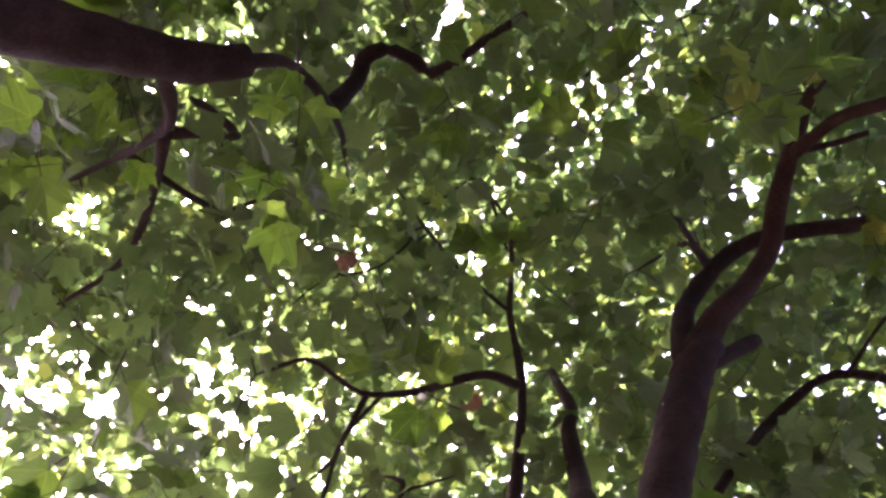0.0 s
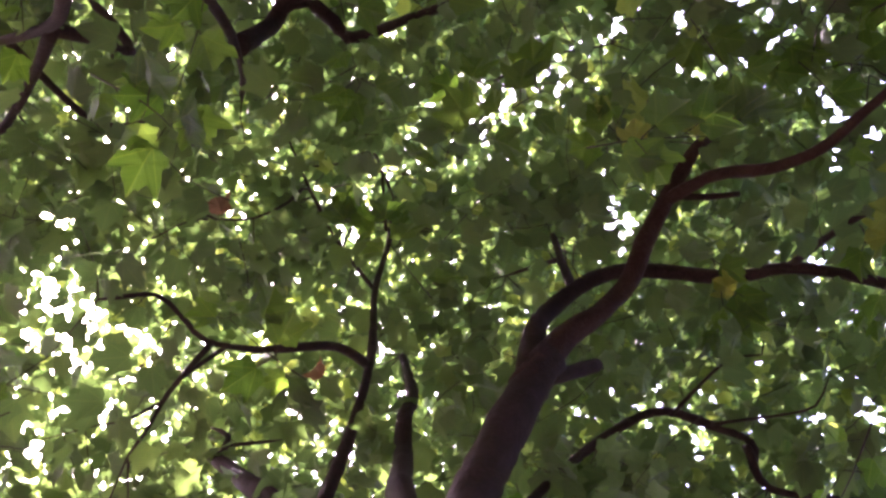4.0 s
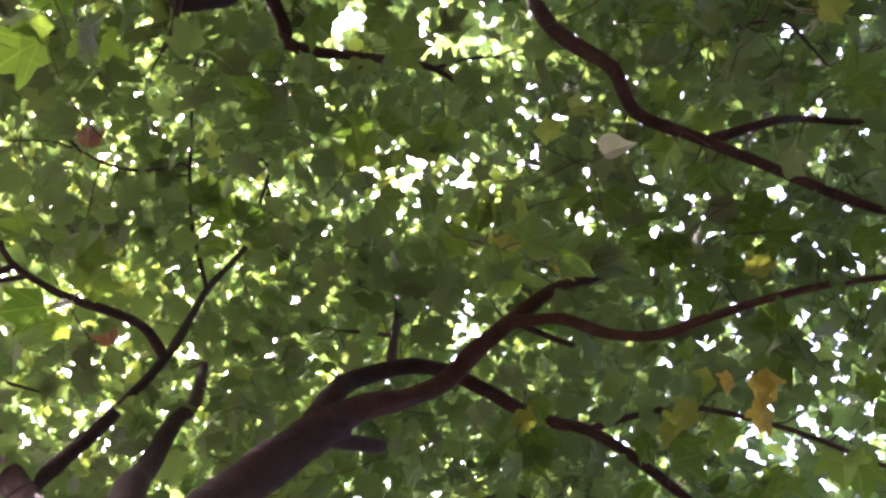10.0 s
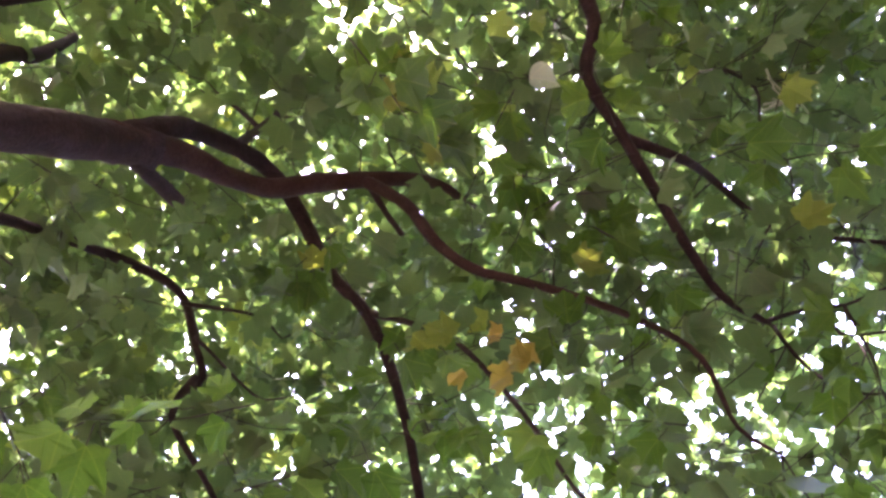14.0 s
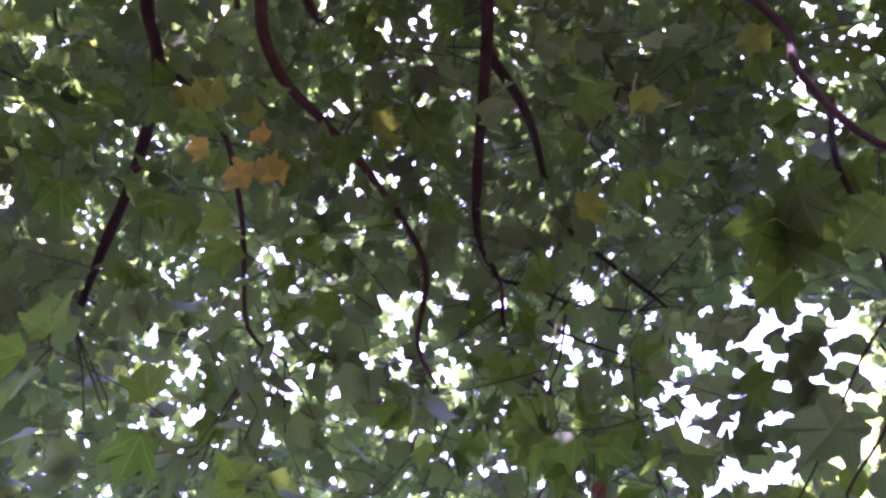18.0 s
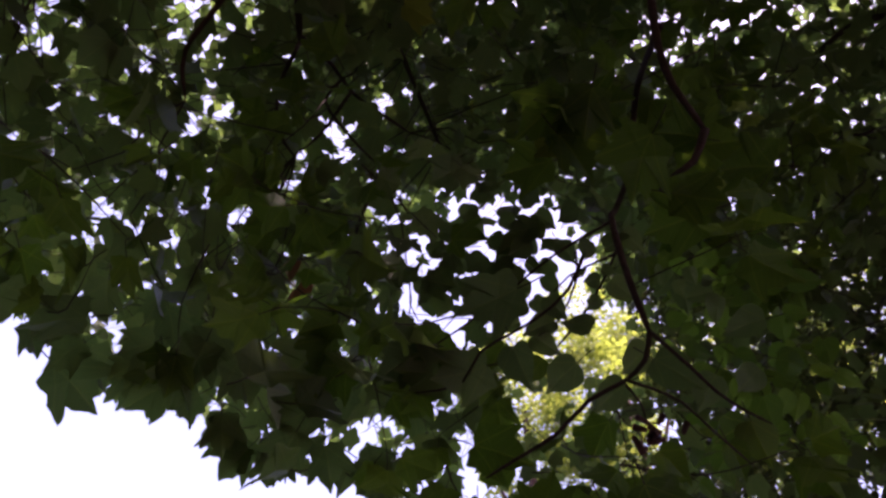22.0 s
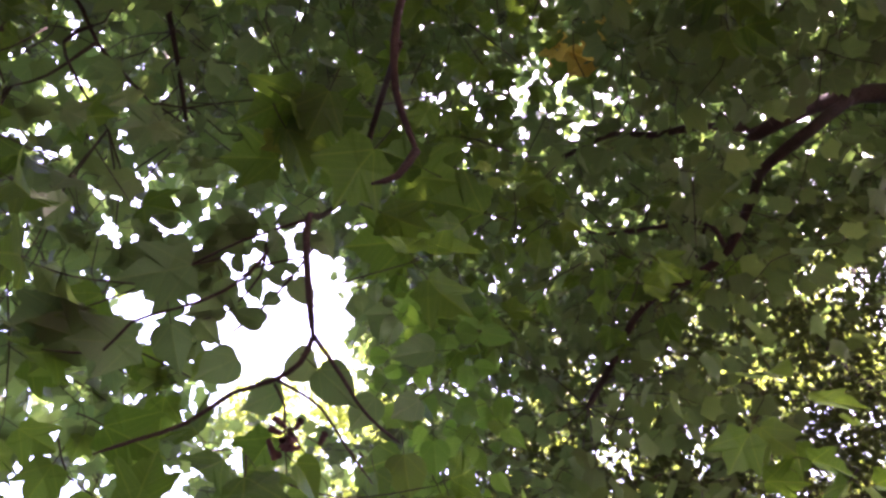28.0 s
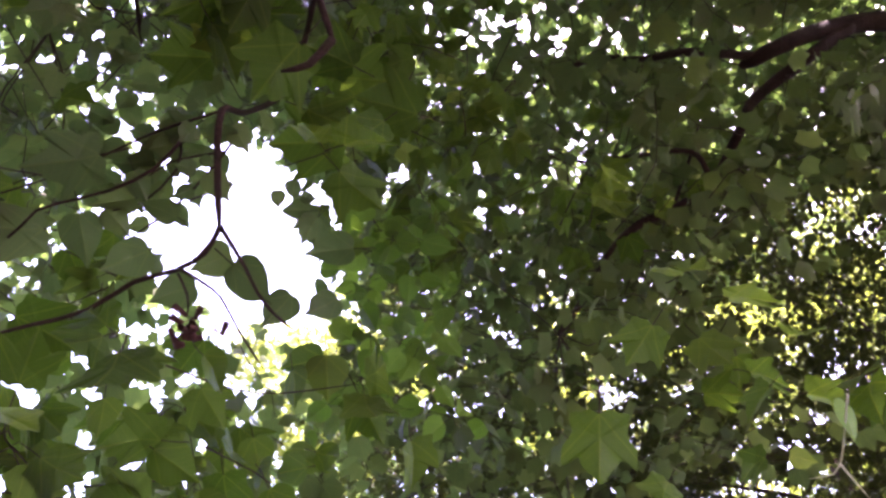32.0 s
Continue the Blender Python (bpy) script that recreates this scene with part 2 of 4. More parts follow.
def tube(points, r0, r1, sides=12, step=0.05, rough=0.06, seed=0, blunt=False):
    """A limb: a tapering, knobbly tube through the points, closed at both ends."""
    line, s = spline(points, step)
    rng = np.random.default_rng(seed)
    tang = np.gradient(line, axis=0)
    tang /= np.linalg.norm(tang, axis=1)[:, None]
    ref = np.array([0.31, 0.22, 0.92]) if abs(tang[0][2]) < 0.9 else np.array([1.0, 0.1, 0])
    rad = r0 + (r1 - r0) * s ** 0.85
    rad = rad * (1 + rough * np.interp(np.arange(len(s)), np.arange(0, len(s) + 4, 4), rng.normal(0, 1, len(range(0, len(s) + 4, 4)))))
    if not blunt:
        rad[-1] *= 0.5
    ang = np.linspace(0, 2 * np.pi, sides, endpoint=False)
    lump = 1 + rough * rng.normal(0, 0.6, (len(s), sides))
    u = np.cross(tang, ref)
    u /= np.linalg.norm(u, axis=1)[:, None]
    v = np.cross(tang, u)
    ring = line[:, None] + (rad[:, None] * lump)[:, :, None] * (np.cos(ang)[None, :, None] * u[:, None] + np.sin(ang)[None, :, None] * v[:, None])
    n = len(s)
    verts = np.vstack([ring.reshape(-1, 3), line[:1], line[-1:] + tang[-1] * rad[-1] * 0.6])
    i, j = np.meshgrid(np.arange(n - 1), np.arange(sides), indexing="ij")
    q = np.stack([i * sides + j, i * sides + (j + 1) % sides, (i + 1) * sides + (j + 1) % sides, (i + 1) * sides + j], -1).reshape(-1, 4)
    k = np.arange(sides)
    caps = np.vstack([np.stack([np.full(sides, n * sides), (k + 1) % sides, k, k], -1),
                      np.stack([np.full(sides, n * sides + 1), (n - 1) * sides + k, (n - 1) * sides + (k + 1) % sides, k * 0 + (n - 1) * sides + (k + 1) % sides], -1)])
    tri = np.vstack([q[:, [0, 1, 2]], q[:, [0, 2, 3]], caps[:, :3]])
    return verts, tri


BRANCH_POINTS = []       # where twigs may spring from
BOUGHS = []              # thicker boughs, kept clear of leaves along the camera's view lines
BEARERS = []             # each bough with points along it


# camera standpoints, from which view lines cut gaps into the crowns
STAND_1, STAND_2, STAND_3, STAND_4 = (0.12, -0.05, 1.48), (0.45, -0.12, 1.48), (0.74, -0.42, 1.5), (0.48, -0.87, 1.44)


def under(p):
    """The camera standpoints from which a bough is kept clear of leaves."""
    if p[1] < -2:
        return (STAND_4,)
    if p[1] < -1.15:
        return (STAND_3, STAND_4)
    return (STAND_1, STAND_2) if p[0] > -0.5 else (STAND_1,)


def limb(tree, points, r0, r1, name="branch", mat=None, label="", sides=12, step=0.05, rough=0.06, blunt=False, bears=True, leafy=(2, 2)):
    """One bough. leafy: the stretch of it, in shares of its length, that leaves hide from below."""
    verts, tri = tube(points, r0, r1, sides, step, rough, len(points) * 7 + int(abs(points[0][0]) * 100), blunt)
    if bears:
        line, share = spline(points, 0.1)
        BRANCH_POINTS.extend(line)
        BOUGHS.extend((*p, r0 + (r1 - r0) * f, *st) for p, f in zip(line, share) if not leafy[0] < f < leafy[1] for st in under(p))
    ob = part(name, mesh_from(name, verts - np.array(tree.location), tri, [mat or BARK]), tree, label)
    if bears and name == "branch":
        BEARERS.append((tree, ob, spline(points, 0.2)[0]))
    return ob


def bearer(tree, place):
    """The bough of the tree that is nearest to a place."""
    near = [(float(np.min(np.linalg.norm(line - np.array(place), axis=1))), k) for k, (t, _, line) in enumerate(BEARERS) if t == tree]
    return BEARERS[min(near)[1]][1] if near else tree


# leaf outlines: stalk end at the origin, tip at x = 1
def outline(half):
    h = np.array(half)
    other = h[1:-1][::-1] * (1, -1)
    return np.vstack([h, other])


MAPLE = outline([(0.0, 0.0), (-0.07, 0.13), (-0.03, 0.26), (-0.02, 0.40), (0.12, 0.41), (0.25, 0.40), (0.38, 0.46), (0.53, 0.51), (0.71, 0.56),
                 (0.65, 0.40), (0.60, 0.29), (0.71, 0.25), (0.80, 0.17), (0.87, 0.08), (1.02, 0.0)])
MAPLE_PLAIN = outline([(0.0, 0.0), (-0.06, 0.2), (-0.01, 0.40), (0.25, 0.39), (0.70, 0.55), (0.58, 0.27), (0.81, 0.16), (1.02, 0.0)])
HEART = outline([(0.0, 0.0), (-0.03, 0.14), (0.03, 0.29), (0.18, 0.39), (0.38, 0.4), (0.57, 0.32), (0.74, 0.2), (0.87, 0.08), (1.0, 0.0)])
MAPLE_TINY = outline([(0.0, 0.0), (0.0, 0.41), (0.63, 0.52), (0.67, 0.24), (1.0, 0.0)])
SPECK = outline([(0.0, 0.0), (0.4, 0.4), (1.0, 0.0)])
HUB = (0.33, 0.0)


def leaf_fans(shape, place, along, normal, size, curl, fold, twist, pleat=0.0):
    """Many leaf blades at once: arrays of places, directions to the tip, normals and sizes. Returns vertices, triangles and uv."""
    flat = np.vstack([[HUB], shape])
    k, n = len(flat), len(place)
    x = along / np.linalg.norm(along, axis=1)[:, None]
    y = np.cross(normal, x)
    y /= np.linalg.norm(y, axis=1)[:, None]
    z = np.cross(x, y)
    fx, fy = flat[:, 0][None], flat[:, 1][None]
    lz = -curl[:, None] * fx ** 2 + fold[:, None] * np.abs(fy) * (1 - 0.3 * np.abs(fy)) + twist[:, None] * fx * fy
    lz = lz + pleat * np.cos(np.arctan2(fy, fx + 0.1) * 8.2) * np.hypot(fx, fy)
    loc = (fx[..., None] * x[:, None] + fy[..., None] * y[:, None] + lz[..., None] * z[:, None]) * size[:, None, None] + place[:, None]
    r = np.arange(1, k)
    tri = np.stack([np.zeros(k - 1, int), r, np.r_[r[1:], 1]], -1)[:, ::-1]
    faces = (np.arange(n)[:, None, None] * k + tri[None]).reshape(-1, 3)
    return loc.reshape(-1, 3), faces, np.tile(flat, (n, 1))


def sticks(starts, ends, r0, r1, sag=0.0, sides=4, rows=4, wave=None):
    """Many thin twigs at once, each bowed by sag, and bent to and fro by wave."""
    n = len(starts)
    t = np.linspace(0, 1, rows)
    line = starts[:, None] + (ends - starts)[:, None] * t[None, :, None]
    line[:, :, 2] += (np.sin(np.pi * t)[None] * np.broadcast_to(sag, (n,))[:, None])
    if wave is not None:
        wv = np.random.default_rng(n).normal(0, 1, (n, 2, 3)) * np.broadcast_to(wave, (n,))[:, None, None]
        line += np.sin(np.pi * t)[None, :, None] * wv[:, :1] + np.sin(2 * np.pi * t)[None, :, None] * 0.6 * wv[:, 1:]
    d = ends - starts
    d /= np.linalg.norm(d, axis=1)[:, None] + 1e-9
    u = np.cross(d, np.array([0.23, 0.41, 0.88]))
    u /= np.linalg.norm(u, axis=1)[:, None] + 1e-9
    v = np.cross(d, u)
    ang = np.linspace(0, 2 * np.pi, sides, endpoint=False)
    rad = np.broadcast_to(r0, (n,))[:, None] + (np.broadcast_to(r1, (n,)) - np.broadcast_to(r0, (n,)))[:, None] * t[None]
    off = np.cos(ang)[None, :, None] * u[:, None] + np.sin(ang)[None, :, None] * v[:, None]
    ring = line[:, :, None] + rad[:, :, None, None] * off[:, None]
    i, j = np.meshgrid(np.arange(rows - 1), np.arange(sides), indexing="ij")
    q = np.stack([i * sides + j, i * sides + (j + 1) % sides, (i + 1) * sides + (j + 1) % sides, (i + 1) * sides + j], -1).reshape(-1, 4)
    tri = np.vstack([q[:, [0, 1, 2]], q[:, [0, 2, 3]]])
    return ring.reshape(-1, 3), (np.arange(n)[:, None, None] * rows * sides + tri[None]).reshape(-1, 3)


# ---- ground ----
def build_ground():
    bm = bmesh.new()
    bmesh.ops.create_grid(bm, x_segments=60, y_segments=60, size=400)
    for v in bm.verts:
        r = v.co.length
        v.co.z = 0.12 * noise.noise(v.co * 0.05) * min(1, r / 10) - 0.001 * r
    me = bpy.data.meshes.new("ground")
    bm.to_mesh(me)
    bm.free()
    me.materials.append(SOIL)
    tagged(new("ground", me), "dark woodland soil strewn with old leaves under the trees", "ground", kind="structure")


build_ground()

# ---- the trees: stems and boughs ----
north = thing("maple_tree", (0.2, 1.15, 0), "many-stemmed maple with dark purplish bark and dense green crown", "tree", "maples round the clearing")
west = thing("maple_tree", (-1.95, -0.55, 0), "maple whose long boughs and hanging twigs spread over the clearing", "tree", "maples round the clearing")
south = thing("maple_tree", (-3.6, -4.9, 0), "shady maple with drooping side branches and a dark crown", "tree", "maples round the clearing")

limb(north, [(0.2, 1.15, -0.1), (0.18, 1.17, 0.5), (0.22, 1.13, 1.6), (0.21, 1.13, 2.6), (0.22, 1.14, 3.05), (0.24, 1.17, 3.3)], 0.13, 0.06, "trunk", sides=18)
limb(north, [(0.21, 1.13, 2.8), (0.22, 1.14, 3.05), (0.31, 1.19, 3.45), (0.40, 1.19, 3.85), (0.55, 1.13, 4.4), (0.6, 1.08, 4.5)], 0.06, 0.072, sides=18)
limb(north, [(0.5, 1.15, 4.25), (0.55, 1.12, 4.4), (0.65, 1.04, 4.6), (0.79, 0.95, 4.75), (0.90, 0.84, 4.9), (0.94, 0.68, 5.0), (1.01, 0.46, 5.1), (1.10, 0.23, 5.2), (1.25, 0.09, 5.3)],
     0.066, 0.022, mat=BARK_RED, label="reddish brown upper bough")
limb(north, [(0.5, 1.15, 4.25), (0.53, 1.08, 4.65), (0.59, 1.04, 4.85), (0.74, 0.94, 5.05), (0.90, 0.87, 5.15), (1.11, 0.82, 5.15), (1.25, 0.79, 5.1), (1.41, 0.74, 5.05),
             (1.56, 0.65, 5.0), (1.77, 0.60, 4.9), (2.03, 0.57, 4.7), (2.27, 0.58, 4.55), (2.54, 0.59, 4.4)], 0.053, 0.015, leafy=(0.44, 0.55))
limb(north, [(0.99, 0.5, 5.09), (1.13, 0.32, 4.95), (1.29, 0.23, 4.8), (1.42, 0.1, 4.7), (1.5, -0.08, 4.62), (1.6, -0.3, 4.5), (1.70, -0.49, 4.35), (1.81, -0.62, 4.2), (2.02, -0.66, 4.05), (2.10, -0.76, 3.95)],
     0.03, 0.007, mat=BARK_RED)
limb(north, [(0.70, 0.97, 5.03), (0.68, 0.96, 5.4), (0.65, 0.92, 5.8)], 0.026, 0.018, "broken_stub", blunt=True, label="broken branch stub")
limb(north, [(0.67, 0.97, 5.5), (0.60, 1.04, 5.6), (0.45, 1.17, 5.7)], 0.016, 0.008)
limb(north, [(0.57, 1.14, 4.36), (0.71, 1.16, 4.55), (0.82, 1.17, 4.7)], 0.036, 0.028, "broken_stub", blunt=True, label="broken branch stub")
limb(north, [(1.03, 0.47, 5.11), (1.16, 0.43, 5.05), (1.27, 0.38, 5.0)], 0.018, 0.013, "broken_stub", blunt=True)
limb(north, [(0.18, 1.2, 2.4), (-0.05, 1.5, 3.3), (-0.13, 1.72, 4.0), (-0.12, 1.70, 4.6), (-0.13, 1.54, 5.1), (-0.22, 1.42, 5.7), (-0.23, 1.23, 6.1), (-0.30, 1.06, 6.5), (-0.48, 0.91, 6.8)], 0.045, 0.01)
limb(north, [(-0.13, 1.56, 5.05), (-0.28, 1.46, 4.95), (-0.47, 1.45, 4.8), (-0.60, 1.47, 4.75), (-0.78, 1.41, 4.6), (-0.89, 1.30, 4.55), (-0.98, 1.22, 4.5), (-1.16, 1.25, 4.4)], 0.024, 0.008)
limb(north, [(-0.76, 1.42, 4.62), (-0.84, 1.57, 4.4), (-0.85, 1.65, 4.25), (-0.86, 1.69, 4.1)], 0.014, 0.006)
limb(north, [(-0.72, 1.46, 4.68), (-0.83, 1.55, 4.5), (-0.86, 1.61, 4.4), (-0.93, 1.62, 4.2)], 0.012, 0.005)
limb(north, [(-0.22, 1.42, 5.7), (-0.58, 1.21, 6.0), (-0.86, 0.96, 6.3), (-1.17, 0.65, 6.6)], 0.013, 0.006)
limb(north, [(-0.26, 1.2, 6.15), (-0.42, 0.80, 6.3), (-0.65, 0.92, 6.4), (-0.90, 1.02, 6.5)], 0.012, 0.006)
limb(north, [(0.21, 1.15, 3.0), (0.18, 1.27, 3.4), (0.13, 1.40, 3.8), (0.12, 1.57, 4.3), (0.09, 1.60, 4.7), (0.10, 1.63, 5.0), (0.0, 1.75, 5.7)], 0.06, 0.022)
limb(north, [(0.20, 1.11, 2.8), (0.08, 1.14, 3.1), (-0.01, 1.28, 3.3), (-0.30, 1.44, 3.7), (-0.45, 1.59, 4.0), (-0.57, 1.68, 4.2)], 0.048, 0.03, blunt=True, label="sawn stem with young shoots")
limb(north, [(-0.55, 1.68, 4.17), (-0.58, 1.70, 4.4), (-0.68, 1.74, 4.5)], 0.016, 0.008)
limb(north, [(-0.57, 1.70, 4.33), (-0.46, 1.70, 4.4), (-0.38, 1.72, 4.5)], 0.010, 0.005)
limb(north, [(0.24, 1.2, 2.7), (0.5, 1.75, 4.1), (0.9, 1.8, 5.0), (1.27, 1.56, 5.25), (1.51, 1.49, 5.1), (1.67, 1.48, 5.0), (1.73, 1.57, 5.0)], 0.035, 0.02, leafy=(0, 0.74))
limb(north, [(1.35, 1.53, 5.2), (1.48, 1.17, 5.1), (1.59, 1.06, 5.0)], 0.012, 0.006)
limb(north, [(1.66, 1.5, 5.0), (1.78, 1.64, 4.9), (2.04, 1.51, 4.7), (2.18, 1.43, 4.6), (2.29, 1.17, 4.4)], 0.022, 0.008)
limb(north, [(1.58, 0.63, 5.0), (1.62, 0.42, 4.8), (1.68, 0.24, 4.6), (1.86, 0.09, 4.4), (1.95, 0.01, 4.2), (2.12, -0.09, 4.0), (2.14, -0.24, 3.9)], 0.018, 0.006)

limb(north, [(-0.58, 1.21, 6.0), (-0.71, 0.99, 5.88), (-0.78, 1.06, 5.75), (-0.91, 1.14, 5.59), (-1.07, 1.14, 5.44), (-1.29, 1.08, 5.39), (-1.51, 1.07, 5.31)], 0.010, 0.005, sides=8)
limb(north, [(-1.05, 1.14, 5.44), (-1.19, 1.18, 5.39), (-1.32, 1.28, 5.31)], 0.006, 0.004, sides=8)
limb(north, [(0.18, 0.22, 6.47), (0.35, 0.07, 6.47), (0.53, -0.02, 6.46), (0.71, -0.09, 6.44), (0.77, -0.12, 6.43)], 0.008, 0.006, sides=8)
limb(north, [(0.45, -0.2, 6.46), (0.55, -0.09, 6.46), (0.65, -0.07, 6.45)], 0.006, 0.004, sides=8)
limb(north, [(1.45, 1.41, 4.93), (1.54, 1.32, 4.84), (1.66, 1.21, 4.74), (1.72, 1.11, 4.65), (1.75, 1.0, 4.69)], 0.009, 0.005, sides=8)

limb(west, [(-1.95, -0.55, -0.1), (-1.93, -0.52, 0.6), (-1.85, -0.4, 1.8), (-1.72, -0.28, 2.8), (-1.62, -0.22, 3.25)], 0.2, 0.125, "trunk", sides=18)
limb(west, [(-1.64, -0.23, 3.15), (-1.46, -0.13, 3.6), (-1.37, -0.08, 3.75), (-1.23, -0.02, 3.95), (-1.14, 0.02, 4.1), (-1.03, 0.02, 4.25)], 0.115, 0.062, sides=18, blunt=True)
limb(west, [(-1.19, 0.0, 3.95), (-1.30, 0.19, 4.2), (-1.47, 0.29, 4.4), (-1.82, 0.42, 4.7), (-2.17, 0.55, 4.9)], 0.03, 0.012)
limb(west, [(-1.42, 0.28, 4.4), (-1.34, 0.29, 4.5), (-1.27, 0.33, 4.7), (-1.37, 0.25, 4.75), (-1.50, 0.18, 4.8)], 0.026, 0.02)
limb(west, [(-1.42, 0.28, 4.38), (-1.60, 0.52, 4.6), (-1.83, 0.81, 4.8), (-2.04, 0.99, 4.9), (-2.36, 1.17, 5.0)], 0.026, 0.012)
limb(west, [(-1.05, 0.02, 4.2), (-0.97, 0.04, 4.5), (-0.93, 0.18, 4.8), (-0.94, 0.36, 5.1), (-0.98, 0.51, 5.3)], 0.03, 0.012)
limb(west, [(-0.95, 0.25, 5.0), (-0.90, 0.14, 5.33), (-0.88, 0.06, 5.37), (-0.79, 0.01, 5.4), (-0.64, 0.07, 5.4), (-0.57, 0.13, 5.4), (-0.45, 0.08, 5.42), (-0.32, -0.01, 5.5), (-0.10, -0.14, 5.5), (0.04, -0.21, 5.6), (0.31, -0.24, 5.6)], 0.05, 0.01)
limb(west, [(0.02, -0.2, 5.6), (0.11, -0.34, 5.7), (0.22, -0.45, 5.8)], 0.012, 0.006)
limb(west, [(-1.7, 0.4, 4.62), (-1.57, 0.68, 5.0), (-1.44, 0.71, 5.1), (-1.29, 0.64, 5.2)], 0.022, 0.01)
limb(west, [(-1.68, -0.26, 3.0), (-1.6, -0.6, 4.2), (-1.0, -0.95, 5.3), (-0.17, -0.96, 5.45), (0.22, -0.67, 5.14), (0.42, -0.62, 5.0), (0.62, -0.63, 4.91), (0.80, -0.54, 4.82), (1.03, -0.60, 4.73), (1.30, -0.67, 4.61),
            (1.48, -0.71, 4.5), (1.70, -0.79, 4.44), (1.85, -0.94, 4.4)], 0.085, 0.014)
limb(west, [(1.06, -0.60, 4.72), (1.24, -0.84, 4.8), (1.40, -0.98, 4.97), (1.55, -1.08, 4.9), (1.68, -1.22, 4.85), (1.72, -1.34, 4.8), (1.76, -1.51, 4.7), (1.79, -1.67, 4.55)], 0.024, 0.007)
limb(west, [(1.84, -0.92, 4.42), (1.82, -1.08, 4.4), (1.82, -1.20, 4.35), (1.75, -1.44, 4.3)], 0.010, 0.005, sides=8)
limb(west, [(1.85, -0.94, 4.4), (1.96, -0.98, 4.25), (2.02, -1.06, 4.1), (2.03, -1.16, 4.05)], 0.010, 0.005, sides=8)
limb(west, [(1.81, -1.14, 4.38), (1.90, -1.14, 4.3), (1.89, -1.28, 4.2), (1.87, -1.43, 4.15)], 0.008, 0.004, sides=8)
limb(west, [(1.82, -1.19, 4.35), (1.97, -1.20, 4.2), (2.04, -1.17, 4.1)], 0.008, 0.004, sides=8)
limb(west, [(0.0, -0.86, 5.55), (0.25, -0.95, 5.0), (0.47, -1.03, 4.5), (0.56, -1.19, 4.25), (0.60, -1.28, 4.1), (0.66, -1.33, 3.9), (0.74, -1.3, 3.68), (0.83, -1.46, 3.54), (0.83, -1.6, 3.37)], 0.022, 0.009, mat=BARK, label="reddish drooping bough")
limb(west, [(0.97, -1.16, 5.15), (1.05, -1.2, 4.91), (1.14, -1.16, 4.79), (1.23, -1.14, 4.77), (1.28, -1.14, 4.76), (1.33, -1.21, 4.72)], 0.009, 0.005, sides=8)
limb(west, [(1.16, -1.72, 3.38), (1.26, -1.76, 3.3), (1.37, -1.79, 3.24), (1.49, -1.8, 3.18)], 0.0045, 0.003, sides=8)
limb(west, [(1.21, -1.74, 3.34), (1.34, -1.7, 3.31), (1.43, -1.71, 3.27)], 0.0035, 0.0025, sides=8)
limb(west, [(0.83, -1.59, 3.38), (0.89, -1.6, 3.3), (0.95, -1.58, 3.27)], 0.012, 0.007, sides=8)
limb(west, [(0.78, -1.38, 3.6), (0.95, -1.62, 3.85), (1.1, -1.78, 3.75), (1.16, -1.72, 3.5), (1.15, -1.63, 3.32), (1.18, -1.71, 3.18), (1.20, -1.80, 3.05)], 0.0105, 0.0088, sides=8, label="hanging twig with small leaves")
limb(west, [(1.20, -1.80, 3.06), (1.24, -1.82, 3.0), (1.31, -1.82, 2.97), (1.40, -1.80, 2.95), (1.51, -1.80, 2.9), (1.60, -1.76, 2.85), (1.67, -1.72, 2.8)], 0.007, 0.004, sides=8)
limb(west, [(1.20, -1.80, 3.06), (1.15, -1.86, 2.95), (1.12, -1.89, 2.87), (1.08, -1.91, 2.8), (1.04, -1.93, 2.75)], 0.0065, 0.0035, sides=8)
limb(west, [(1.30, -1.82, 2.97), (1.25, -1.85, 2.93), (1.20, -1.87, 2.87), (1.16, -1.91, 2.78), (1.12, -1.97, 2.7)], 0.004, 0.0025, sides=8)
limb(west, [(1.31, -1.83, 2.97), (1.30, -1.87, 2.93), (1.31, -1.90, 2.9)], 0.004, 0.0025, sides=8)
limb(west, [(1.15, -1.63, 3.32), (1.33, -1.61, 3.3), (1.49, -1.60, 3.25), (1.61, -1.58, 3.2), (1.73, -1.55, 3.15)], 0.0042, 0.0025, sides=8)
limb(west, [(1.25, -1.64, 3.28), (1.33, -1.66, 3.2), (1.44, -1.65, 3.15), (1.59, -1.61, 3.1), (1.67, -1.63, 3.05), (1.75, -1.54, 3.0)], 0.005, 0.003, sides=8)
limb(west, [(1.28, -1.65, 3.32), (1.33, -1.72, 3.3), (1.41, -1.73, 3.2), (1.46, -1.70, 3.15)], 0.004, 0.0025, sides=8)

limb(south, [(-3.6, -4.9, -0.1), (-3.58, -4.85, 1.0), (-3.5, -4.7, 3.5), (-3.3, -4.5, 5.6), (-3.2, -4.4, 7.5)], 0.24, 0.12, "trunk", sides=18, step=0.15)
limb(south, [(-3.3, -4.55, 5.6), (-2.35, -4.12, 6.5), (-1.76, -3.74, 6.4), (-1.29, -3.53, 6.2), (-0.97, -3.42, 6.0), (-0.70, -3.40, 5.9)], 0.105, 0.045)
limb(south, [(-1.45, -3.6, 6.25), (-1.12, -3.55, 6.0), (-0.72, -3.58, 5.8), (-0.58, -3.58, 5.6), (-0.32, -3.75, 5.4), (-0.06, -3.78, 5.3), (0.16, -3.73, 5.2), (0.35, -3.69, 5.0), (0.53, -3.74, 4.8), (0.73, -3.70, 4.5)], 0.045, 0.015)
